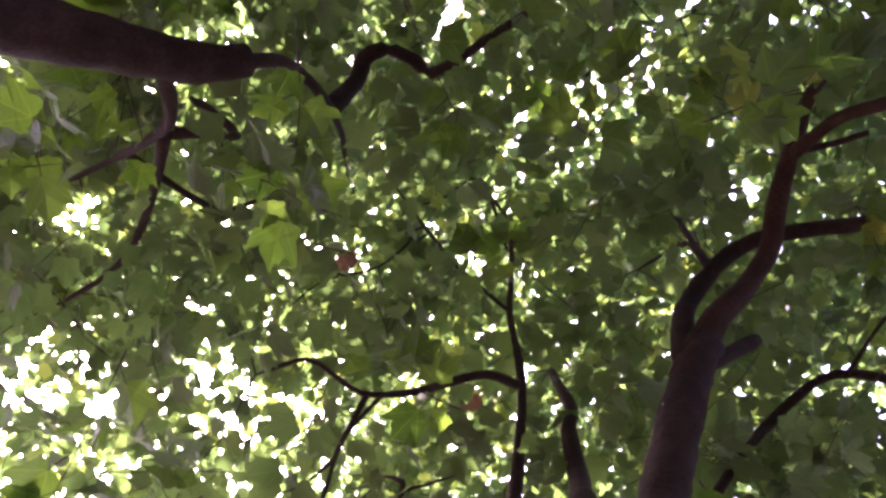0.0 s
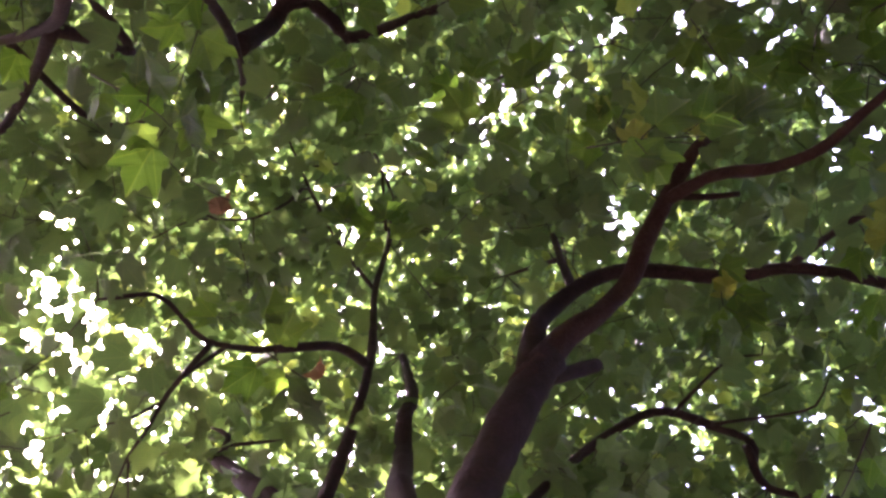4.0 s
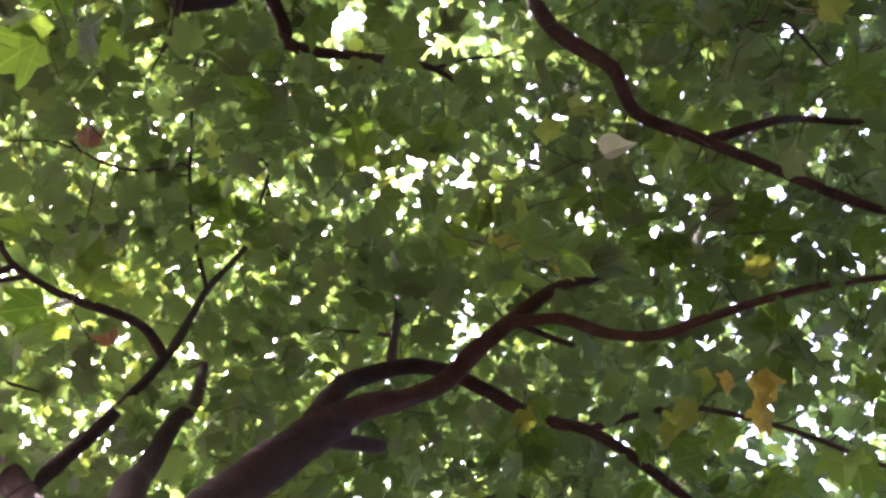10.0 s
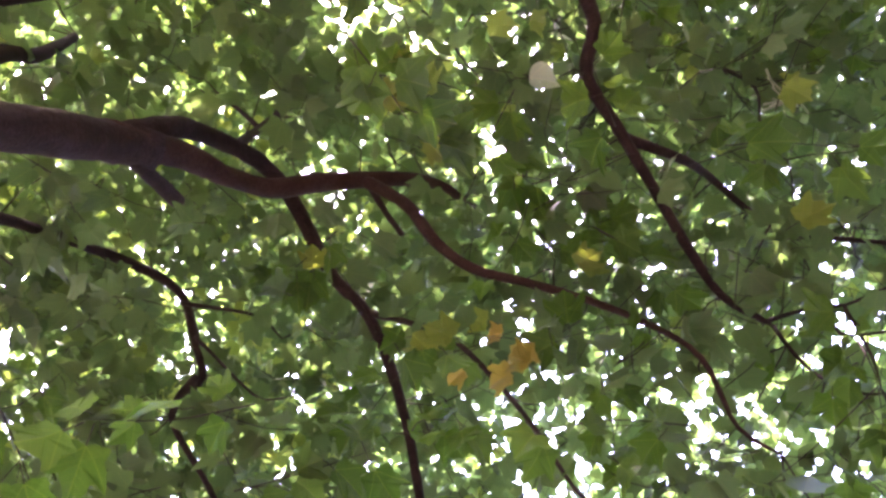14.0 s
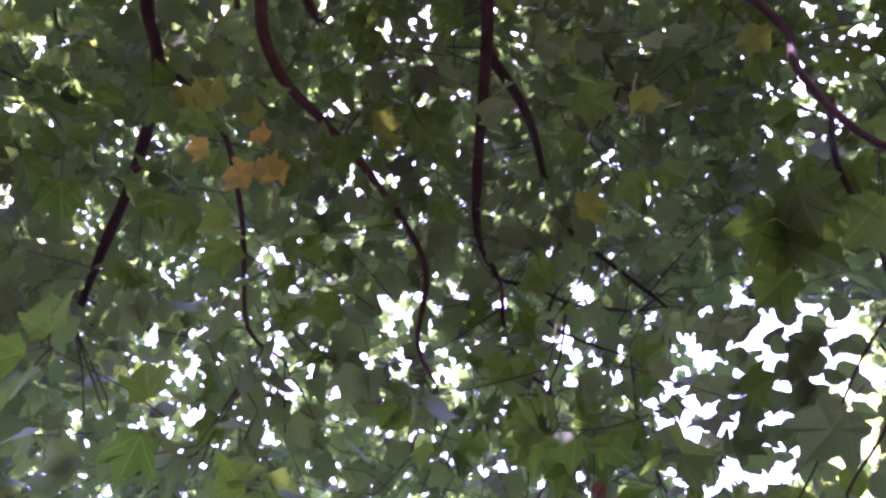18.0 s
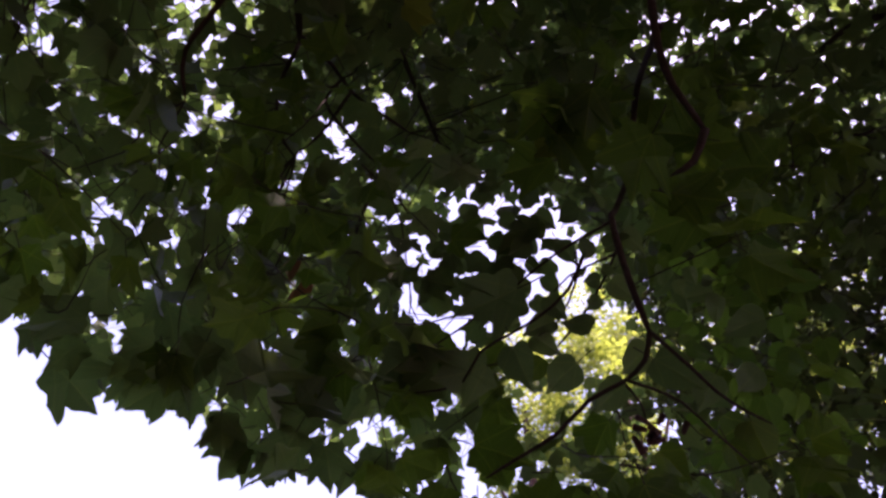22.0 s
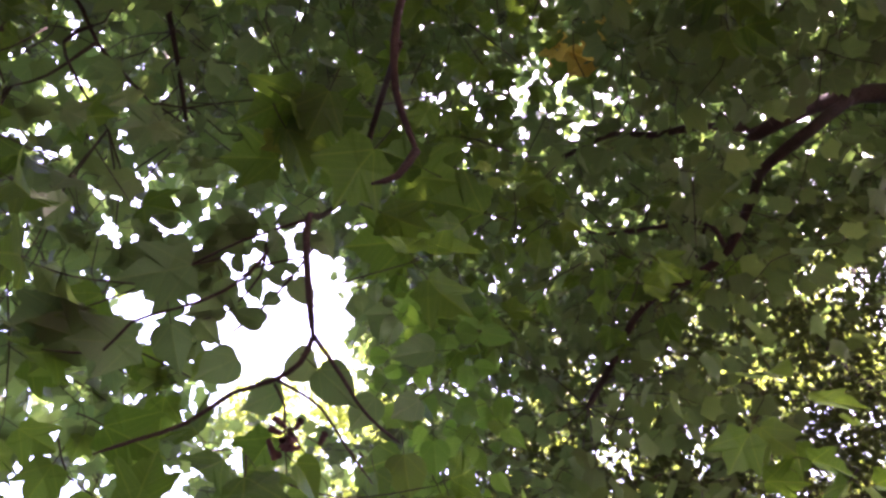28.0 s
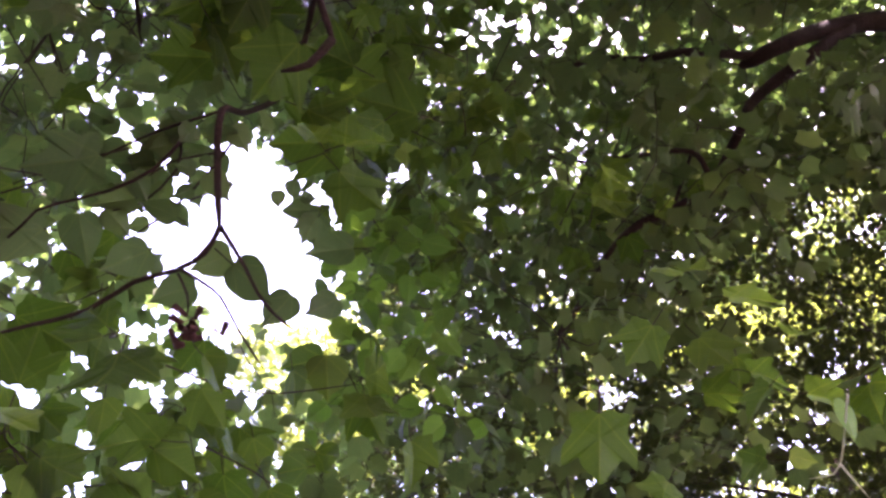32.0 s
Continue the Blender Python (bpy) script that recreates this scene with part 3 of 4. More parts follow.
limb(south, [(-0.05, -3.77, 5.3), (-0.25, -3.5, 5.4), (-0.32, -3.44, 5.5)], 0.014, 0.008)
limb(south, [(-0.8, -3.4, 5.95), (-0.4, -3.1, 5.7), (-0.13, -2.99, 5.6), (0.10, -2.84, 5.5), (0.29, -2.80, 5.4), (0.44, -2.76, 5.3)], 0.03, 0.012)
limb(south, [(-0.3, -3.72, 5.4), (-0.22, -3.49, 5.35), (0.09, -3.36, 5.3), (0.36, -3.22, 5.2), (0.43, -3.13, 5.2)], 0.018, 0.008)

# ---- foliage ----
CLEARING = np.array([0.4, -0.4, 1.45])
# gaps cut into the crowns as cones along view lines from the camera standpoints: bearing, height angle, half width in
# degrees, how open
VIEW_GAPS = []
SKIRT_AZ, SKIRT_EL = (70, 79, 86, 90, 95, 104, 108, 114, 119, 124, 131, 135, 137, 140, 150), (37, 42, 43, 46, 44, 43, 41.5, 42, 41, 39.5, 39.5, 38.5, 35, 29, 27)


def view_gap(stand, *rows):
    VIEW_GAPS.extend((stand, *r) for r in rows)


view_gap(STAND_1, (-11, 85, 2.2, 0.45), (44, 83.5, 3.6, 0.22), (52, 84, 1.6, 0.45), (45, 74.6, 1.8, 0.6), (-27, 81, 0.9, 0.72), (-90, 82, 3.2, 0.30), (-95, 82, 1.2, 0.72), (2, 74, 0.5, 1.00), (-54, 61, 0.5, 1.00), (39, 59, 1.1, 0.36), (57, 55.5, 1.1, 0.72))
view_gap(STAND_1, (-72, 55, 1.6, 0.6), (-76, 50, 1.2, 0.72), (-45, 55.5, 3, 0.55), (-40, 57, 2.4, 0.48), (-50, 45, 4, 0.55), (-38, 50, 3, 0.48), (-32, 55, 5, 0.30), (-60, 47, 4, 0.42))
view_gap(STAND_2, (-4, 86, 3, 0.3), (-16, 81, 2.6, 0.42), (50, 87, 1.5, 0.3), (39, 76, 1.3, 0.5), (20, 54, 3, 0.36), (107, 59.7, 1.6, 0.45), (98, 58, 1.8, 0.3), (112, 58, 1, 0.72), (107, 57, 5, 0.12), (96, 58, 3.4, 0.12), (124, 62, 1.6, 0.36), (130, 59, 1.6, 0.36))
view_gap(STAND_3, (104, 67, 1.5, 0.6), (88, 67, 2.6, 0.2), (124, 60, 1.8, 0.4), (131, 65, 1.3, 0.4), (43, 54, 2.5, 0.30), (55, 59, 2.5, 0.30), (101, 65.5, 2.8, 0.2), (73, 62, 4, 0.30), (147, 70, 4, 0.30), (137, 49, 3, 0.25), (156, 45, 3, 0.30), (148, 43.5, 1.6, 0.9), (152, 42, 1.3, 0.9), (159, 40.5, 1.5, 0.85), (143.5, 39, 1.5, 0.85), (140, 44, 1.0, 0.9), (141.4, 48.5, 0.9, 0.85), (157, 38, 1.3, 0.85), (137.4, 41, 0.9, 0.9), (70, 57, 6, 0.06))
view_gap(STAND_3, (72, 56, 2.4, 0.42), (83, 59.5, 1.8, 0.4), (116, 54.6, 1.0, 0.95), (112, 52, 9, 0.1), (124, 62, 1.2, 0.5), (111, 55, 0.9, 1.00), (91, 58, 1.3, 0.35), (170, 63.5, 3, 0.32), (-178, 63, 2, 0.32), (160, 69.5, 2.5, 0.3), (-173, 65, 2, 0.25), (175, 65, 1.6, 0.2), (169, 64, 1.6, 0.2), (21, 63, 2.4, 0.36), (39, 60, 1.2, 0.42))
view_gap(STAND_3, (148, 52.5, 3, 0.6), (143.5, 53.5, 2.2, 0.55), (152, 56, 2, 0.8), (153, 50.5, 2.6, 0.97), (157, 48, 2, 0.8), (154, 46, 2.2, 0.72), (150, 43, 2.4, 0.4), (157, 40.5, 2.2, 0.5), (112, 47, 9, 0.15), (128, 46, 6, 0.15), (98, 49, 6, 0.15), (132.5, 41.4, 1.5, 0.92), (126, 68, 1.6, 0.30))
view_gap(STAND_4, (140, 48.2, 1.5, 0.85), (145.5, 46.6, 1.0, 0.7), (131.5, 41.3, 1.1, 0.85), (123, 40.4, 1.4, 0.6), (133.5, 43.2, 0.8, 0.9), (129.7, 52.5, 1.8, 0.75), (157, 50, 4, 0.30), (150, 48.5, 1.5, 0.50), (140, 54, 4.3, 1.00), (146, 54, 3.7, 0.99), (137, 58.5, 2.6, 1.00), (143, 58.5, 2.2, 0.99), (133, 54.5, 3, 0.97), (127, 55, 2, 0.6), (128, 39.5, 1.6, 0.6), (136, 42.5, 1.3, 0.85), (142, 40.7, 1.3, 0.85), (148, 41, 1.6, 0.7), (152, 47.3, 1.6, 0.75), (160, 44, 1.3, 0.7), (127, 56, 4, 0.4), (121, 57.5, 3, 0.35), (144, 49.3, 1.9, 0.5), (148, 50.5, 2.2, 0.9))
view_gap(STAND_4, (-179, 70, 3.4, 0.38), (170, 69.6, 2.2, 0.34), (-175, 69.5, 4.5, 0.3), (-165, 66, 3, 0.42), (104, 62, 1.8, 0.35), (113, 61, 1.4, 0.3), (-160, 49, 3.5, 0.22), (-158, 47, 2.6, 0.3), (-168, 44, 3, 0.25), (-176, 42.5, 1.8, 0.3), (-153, 59, 7, 0.2), (163, 69.6, 1.8, 0.58), (159, 68.5, 1.2, 0.5), (177, 43.5, 1.6, 0.72), (170, 40.5, 1.4, 0.48))


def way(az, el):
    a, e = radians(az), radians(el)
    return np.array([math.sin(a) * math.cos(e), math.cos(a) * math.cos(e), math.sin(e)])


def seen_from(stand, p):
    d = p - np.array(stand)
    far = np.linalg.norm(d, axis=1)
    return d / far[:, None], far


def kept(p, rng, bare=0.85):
    """Which leaves stay: few in the cones cut from the camera standpoints, none below the skirt of the crown towards
    the open field, few that hide a bough from a standpoint.
    """
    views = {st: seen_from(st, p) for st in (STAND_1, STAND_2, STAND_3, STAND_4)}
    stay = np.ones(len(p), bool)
    for stand, a, e, half, much in VIEW_GAPS:
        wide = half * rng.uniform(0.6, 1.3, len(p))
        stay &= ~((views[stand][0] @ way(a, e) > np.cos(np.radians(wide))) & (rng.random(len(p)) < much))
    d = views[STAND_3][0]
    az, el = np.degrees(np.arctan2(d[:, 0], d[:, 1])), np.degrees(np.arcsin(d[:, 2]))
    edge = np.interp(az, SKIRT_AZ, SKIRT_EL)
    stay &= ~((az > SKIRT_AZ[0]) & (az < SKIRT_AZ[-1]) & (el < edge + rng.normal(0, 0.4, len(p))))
    if bare:
        for b in BOUGHS:
            d, far = views[b[4:7]]
            o = np.array(b[:3]) - np.array(b[4:7])
            q = np.linalg.norm(o)
            hit = (d @ (o / q) > math.cos((b[3] + (0.055 if b[3] > 0.03 else 0.035)) / q)) & (far < q)
            stay &= ~(hit & (rng.random(len(p)) < bare * min(1.15, 0.55 + b[3] / 0.06)))
    return stay


def sprigs(rng, az, el, dist, depth, leaf, droop, per=9, tilt=0.0):
    """Leafy twigs scattered evenly through a part of the air round the clearing.
    depth: how many leaves cover each line of sight on average. tilt: how far the blades lean out towards the light."""
    s0, s1 = math.sin(radians(el[0])), math.sin(radians(el[1]))
    omega = radians(az[1] - az[0]) * (s1 - s0)
    area = 0.42 * leaf ** 2
    d0, d1 = dist
    n = int(depth / (area * (d1 - d0)) * omega * (d1 ** 3 - d0 ** 3) / 3 / per)
    a = np.radians(rng.uniform(az[0], az[1], n))
    s = rng.uniform(s0, s1, n)
    c = np.sqrt(1 - s * s)
    d = (rng.random(n) * (d1 ** 3 - d0 ** 3) + d0 ** 3) ** (1 / 3)
    base = CLEARING + np.stack([np.sin(a) * c, np.cos(a) * c, s], -1) * d[:, None]
    th = rng.uniform(0, 2 * np.pi, n)
    axis = np.stack([np.cos(th), np.sin(th), rng.normal(-0.15, 0.3, n) - 0.5 * droop], -1)
    axis /= np.linalg.norm(axis, axis=1)[:, None]
    length = rng.uniform(2.2, 4.2, n) * leaf
    up = np.array([0, 0, 1.0])
    sidew = np.cross(axis, up)
    sidew /= np.linalg.norm(sidew, axis=1)[:, None]
    place, along, normal, size, stalk = [], [], [], [], []
    for k in range(per):
        f = 1.0 if k == per - 1 else 0.12 + 0.83 * (k // 2) / max(1, (per - 2) // 2)
        side = 0 if k == per - 1 else (1 if k % 2 else -1)
        node = base + axis * (length * f)[:, None]
        go = axis * rng.uniform(0.3, 0.8, n)[:, None] + sidew * side * rng.uniform(0.6, 1.1, n)[:, None] + rng.normal(0, 0.25, (n, 3))
        go[:, 2] -= droop * rng.uniform(0.4, 1.5, n)
        go /= np.linalg.norm(go, axis=1)[:, None]
        nor = up + rng.normal(0, 0.38, (n, 3)) + go * rng.uniform(0, 0.5, n)[:, None]
        nor = nor + np.stack([np.sin(a), np.cos(a), 0 * a], -1) * tilt
        if droop > 0.5:
            nor = nor + rng.normal(0, 0.6, (n, 3))
        sz = leaf * rng.uniform(0.7, 1.25, n)
        place.append(node + go * (sz * rng.uniform(0.25, 0.6, n))[:, None])
        along.append(go), normal.append(nor), size.append(sz), stalk.append(node)
    return base, axis, length, [np.concatenate(v) for v in (place, along, normal, size, stalk)]


LEAF_MESHES = {}


def finer(shape):
    """The outline with points between: rounded bays, pointed lobes and slightly toothed sides."""
    n = len(shape)
    out = [shape[0]]
    for i in range(n):
        a, b, c, d = shape[i - 1], shape[i], shape[(i + 1) % n], shape[(i + 2) % n]
        if i:
            out.append(b)
        out.append(0.5 * (b + c) + 0.07 * (b + c - a - d))
    return np.array(out)


def leaf_mesh(shape_name, mat, variant):
    """One leaf, 1 m long, with its stalk, bent a little differently in each variant."""
    key = (shape_name, mat.name, variant)
    if key not in LEAF_MESHES:
        rng = np.random.default_rng(variant * 13 + 5)
        shape = {"maple": MAPLE, "heart": HEART}[shape_name].copy()
        shape[1:] *= 1 + rng.normal(0, 0.045, (len(shape) - 1, 2))
        shape = finer(shape)
        one = np.ones(1)
        v, f, uv = leaf_fans(shape, np.zeros((1, 3)), np.array([[1.0, 0, 0]]), np.array([[0, 0, 1.0]]), one, one * (rng.uniform(0.1, 0.5) if variant < 6 else 0.75), one * (rng.uniform(0.05, 0.5) if variant < 6 else 1.1), one * rng.normal(0, 0.22), -0.026 if shape_name == "maple" else 0.0)
        sv, sf = sticks(np.array([[-0.45, 0, 0.05]]), np.zeros((1, 3)), 0.014, 0.011, rng.uniform(-0.05, 0.05), 4, 4)
        verts, faces = np.vstack([v, sv]), np.vstack([f, sf + len(v)])
        uvs = np.vstack([uv, np.full((len(sv), 2), 0.5)])
        LEAF_MESHES[key] = mesh_from("leaf", verts, faces, [mat, TWIG], uvs, np.r_[np.zeros(len(f)), np.ones(len(sf))], smooth=False)
    return LEAF_MESHES[key]


def leaf_pose(place, along, normal, size):
    x = Vector(along).normalized()
    y = Vector(normal).cross(x).normalized()
    z = x.cross(y)
    m = Matrix((x, y, z)).transposed().to_4x4()
    return Matrix.Translation(place) @ m @ Matrix.Scale(size, 4)


def single_leaf(tree, place, along, normal, size, mat=None, shape="maple", variant=0, label=""):
    ob = new("leaf", leaf_mesh(shape, mat or GREEN, variant))
    ob.parent = bearer(tree, place)
    ob.matrix_basis = Matrix.Translation(-tree.location) @ leaf_pose(place, along, normal, size)
    return tagged(ob, label=label)


def foliage(tree, zones, seed, mat, shape=MAPLE_PLAIN, singles=0, single_mat=None, tied=0.35, twigs=True, label="dense layered green leaves"):
    """The crown of a tree: the nearest leaves one by one, the rest as one mass, with the twigs that bear them."""
    rng = np.random.default_rng(seed)
    verts, faces, uvs, count = [], [], [], 0
    tw_a, tw_b, tw_r, st_a, st_b = [], [], [], [], []
    todo, todo_twigs = singles, singles // 4
    bp = np.array(BRANCH_POINTS)
    for zone in zones:
        base, axis, length, leaves = sprigs(rng, **zone)
        place, along, normal, size, stalk = leaves
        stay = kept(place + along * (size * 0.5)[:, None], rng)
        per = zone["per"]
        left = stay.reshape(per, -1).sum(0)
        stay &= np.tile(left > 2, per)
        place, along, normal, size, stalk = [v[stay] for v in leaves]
        tip_ok = left > per // 2
        if todo:
            dist = np.linalg.norm(place - CLEARING, axis=1)
            near = np.argsort(dist)[:todo]
            for i in near:
                single_leaf(tree, place[i], along[i], normal[i], float(size[i]), single_mat or mat, "maple", int(rng.integers(6)))
            rest = np.ones(len(place), bool)
            rest[near] = False
            todo -= len(near)
            place, along, normal, size, stalk = [v[rest] for v in (place, along, normal, size, stalk)]
        n = len(place)
        v, f, uv = leaf_fans(MAPLE if zone["dist"][1] < 4.6 else SPECK if zone["leaf"] < 0.065 else MAPLE_TINY if zone["leaf"] < 0.1 else shape, place, along, normal, size, rng.uniform(0.0, 0.4, n), rng.uniform(-0.1, 0.4, n), rng.normal(0, 0.15, n))
        verts.append(v), faces.append(f + count), uvs.append(uv)
        count += len(v)
        if twigs:
            if todo_twigs:
                ends = base + axis * length[:, None]
                near = [i for i in np.argsort(np.linalg.norm(base - CLEARING, axis=1)) if tip_ok[i]][:todo_twigs]
                for i in near:
                    bend = base[i] + (ends[i] - base[i]) * 0.5 + rng.normal(0, 0.02, 3)
                    tv, tf = tube([base[i], bend, ends[i]], 0.003, 0.0015, 5, 0.06, 0.03, int(i))
                    part("twig", mesh_from("twig", tv - np.array(tree.location), tf, [TWIG]), bearer(tree, base[i]))
                    tip_ok[i] = False
                todo_twigs -= len(near)
            tw_a.append(base[tip_ok]), tw_b.append((base + axis * length[:, None])[tip_ok]), tw_r.append(np.full(tip_ok.sum(), 0.0028))
            if zone["dist"][1] < 5.3:
                st_a.append(stalk), st_b.append(place)
            pick = tip_ok & (rng.random(len(base)) < tied)
            for b in base[pick]:
                gap = np.linalg.norm(bp - b, axis=1)
                j = int(np.argmin(gap))
                if 0.1 < gap[j] < 0.8:
                    tw_a.append(bp[j][None]), tw_b.append(b[None]), tw_r.append(np.array([0.0045]))
    loc = np.array(tree.location)
    part("crown", mesh_from("crown", np.vstack(verts) - loc, np.vstack(faces), [mat], np.vstack(uvs)), tree, label, "stuff")
    if twigs:
        a, b, r = np.vstack(tw_a), np.vstack(tw_b), np.concatenate(tw_r)
        sv, sf = sticks(a, b, r, r * 0.55, 0.0, 3, 4, 0.07 * np.linalg.norm(b - a, axis=1))
        if st_a:
            v2, f2 = sticks(np.vstack(st_a), np.vstack(st_b), 0.0014, 0.0011, 0.0, 3, 2)
            sv, sf = np.vstack([sv, v2]), np.vstack([sf, f2 + len(sv)])
        part("twig_mass", mesh_from("twig_mass", sv - loc, sf, [TWIG]), tree, "thin brown leafy twigs", "stuff")


def zone(az, el, dist, depth, leaf=0.125, droop=0.35, per=9, tilt=0.0):
    return dict(az=az, el=el, dist=dist, depth=depth, leaf=leaf, droop=droop, per=per, tilt=tilt)


foliage(north, [zone((-90, 45), (42, 90), (2.3, 3.3), 0.2, 0.12), zone((45, 115), (54, 86), (2.5, 3.5), 0.4, 0.115, 0.45, 6), zone((-75, 75), (38, 90), (3.3, 5.2), 1.4, 0.115), zone((-75, 75), (34, 90), (5.2, 9.6), 3.6, 0.09),
                # the (-100, -58) zone is added far out to hold back some sun
                zone((-98, -65), (54, 74), (3.2, 5.0), 0.8, 0.11), zone((-100, -58), (42, 75), (8.0, 11.0), 0.7, 0.16), zone((-62, -36), (44, 60), (3.2, 4.8), 0.5, 0.11)],
        11, GREEN, singles=300, single_mat=BROAD_SHADED)
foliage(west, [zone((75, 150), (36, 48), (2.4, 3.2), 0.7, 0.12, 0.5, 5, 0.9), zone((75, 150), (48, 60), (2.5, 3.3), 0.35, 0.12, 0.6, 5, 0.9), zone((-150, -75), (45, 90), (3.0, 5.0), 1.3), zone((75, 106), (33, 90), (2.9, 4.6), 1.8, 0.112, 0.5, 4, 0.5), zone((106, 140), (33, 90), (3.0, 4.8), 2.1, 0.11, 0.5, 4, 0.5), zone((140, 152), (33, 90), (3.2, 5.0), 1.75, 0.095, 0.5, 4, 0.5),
               # the last two zones are mostly unseen leaves, added to block the sun
               zone((75, 106), (40, 90), (5.0, 8.0), 1.8, 0.12, 0.4, 5, 0.5), zone((106, 140), (40, 90), (5.0, 8.0), 1.9, 0.12, 0.4, 5, 0.5), zone((140, 152), (40, 90), (5.0, 8.0), 2.4, 0.092, 0.4, 5, 0.5), zone((-150, -75), (38, 90), (5.0, 8.5), 2.3, 0.13), zone((-143, -88), (48, 80), (7.5, 10.0), 3.0, 0.2), zone((-150, -60), (74, 89), (8.5, 10.5), 1.5, 0.18)], 12, GREEN, singles=300, single_mat=BROAD_SHADED)
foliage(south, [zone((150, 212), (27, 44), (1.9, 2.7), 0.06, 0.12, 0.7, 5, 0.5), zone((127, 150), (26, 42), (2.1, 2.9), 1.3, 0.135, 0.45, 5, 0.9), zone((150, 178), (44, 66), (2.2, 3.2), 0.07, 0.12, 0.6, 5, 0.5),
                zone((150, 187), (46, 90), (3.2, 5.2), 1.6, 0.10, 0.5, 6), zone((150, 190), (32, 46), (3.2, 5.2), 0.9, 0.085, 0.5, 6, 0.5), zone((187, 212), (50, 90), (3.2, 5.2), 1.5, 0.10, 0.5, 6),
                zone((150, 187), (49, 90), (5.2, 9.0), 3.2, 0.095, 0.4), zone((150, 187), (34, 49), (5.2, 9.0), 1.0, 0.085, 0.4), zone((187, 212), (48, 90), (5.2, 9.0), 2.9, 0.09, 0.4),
                # (187, 235) is a far leaf layer added to darken the south-west side
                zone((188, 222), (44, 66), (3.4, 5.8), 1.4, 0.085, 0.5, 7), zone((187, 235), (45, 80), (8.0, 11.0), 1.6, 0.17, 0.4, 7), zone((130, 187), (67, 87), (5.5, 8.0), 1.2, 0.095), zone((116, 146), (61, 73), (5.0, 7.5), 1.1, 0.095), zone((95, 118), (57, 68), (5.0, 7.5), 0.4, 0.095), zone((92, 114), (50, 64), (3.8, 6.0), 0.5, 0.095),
                zone((108, 160), (66, 84), (5.0, 8.0), 0.9, 0.095), zone((97, 112), (47, 56), (4.0, 6.5), 0.5, 0.095)], 13, GREEN, singles=300, single_mat=BROAD_SHADED)
# a thin layer in LIT paints sunlit specks into the upper crown
foliage(north, [zone((-75, 75), (36, 90), (5.0, 9.0), 0.45, 0.085)], 17, LIT, twigs=False, label="yellow-green leaves with sunlight painted into their colour")
shady = thing("tree", (-2.2, -7.6, 0), "dark shady tree with many small leaves behind the maples", "tree", "trees beyond the clearing")
limb(shady, [(-2.2, -7.6, -0.1), (-2.1, -7.5, 2.0), (-2.2, -7.5, 4.5), (-2.1, -7.4, 6.4), (-2.15, -7.4, 7.1)], 0.17, 0.04, "trunk", step=0.15)
limb(shady, [(-2.15, -7.5, 4.0), (-1.3, -7.2, 4.9), (-0.5, -6.9, 5.4), (0.2, -6.6, 5.6)], 0.05, 0.012)
limb(shady, [(-2.15, -7.5, 3.4), (-2.9, -7.0, 4.3), (-3.4, -6.5, 4.8)], 0.05, 0.012)
limb(shady, [(-2.15, -7.45, 5.2), (-1.6, -6.7, 6.2), (-1.2, -6.1, 6.7)], 0.04, 0.012)
foliage(shady, [zone((152, 190), (27, 53), (5.6, 8.2), 3.6, 0.058, 0.4, 9), zone((190, 216), (27, 50), (5.6, 8.2), 4.6, 0.054, 0.4, 9),
                zone((156, 190), (27, 42), (5.6, 8.2), 1.4, 0.058, 0.4, 9), zone((190, 214), (27, 40), (5.6, 8.2), 1.4, 0.056, 0.4, 9)], 14, SHADY, label="many small dark green leaves", tied=0.2)


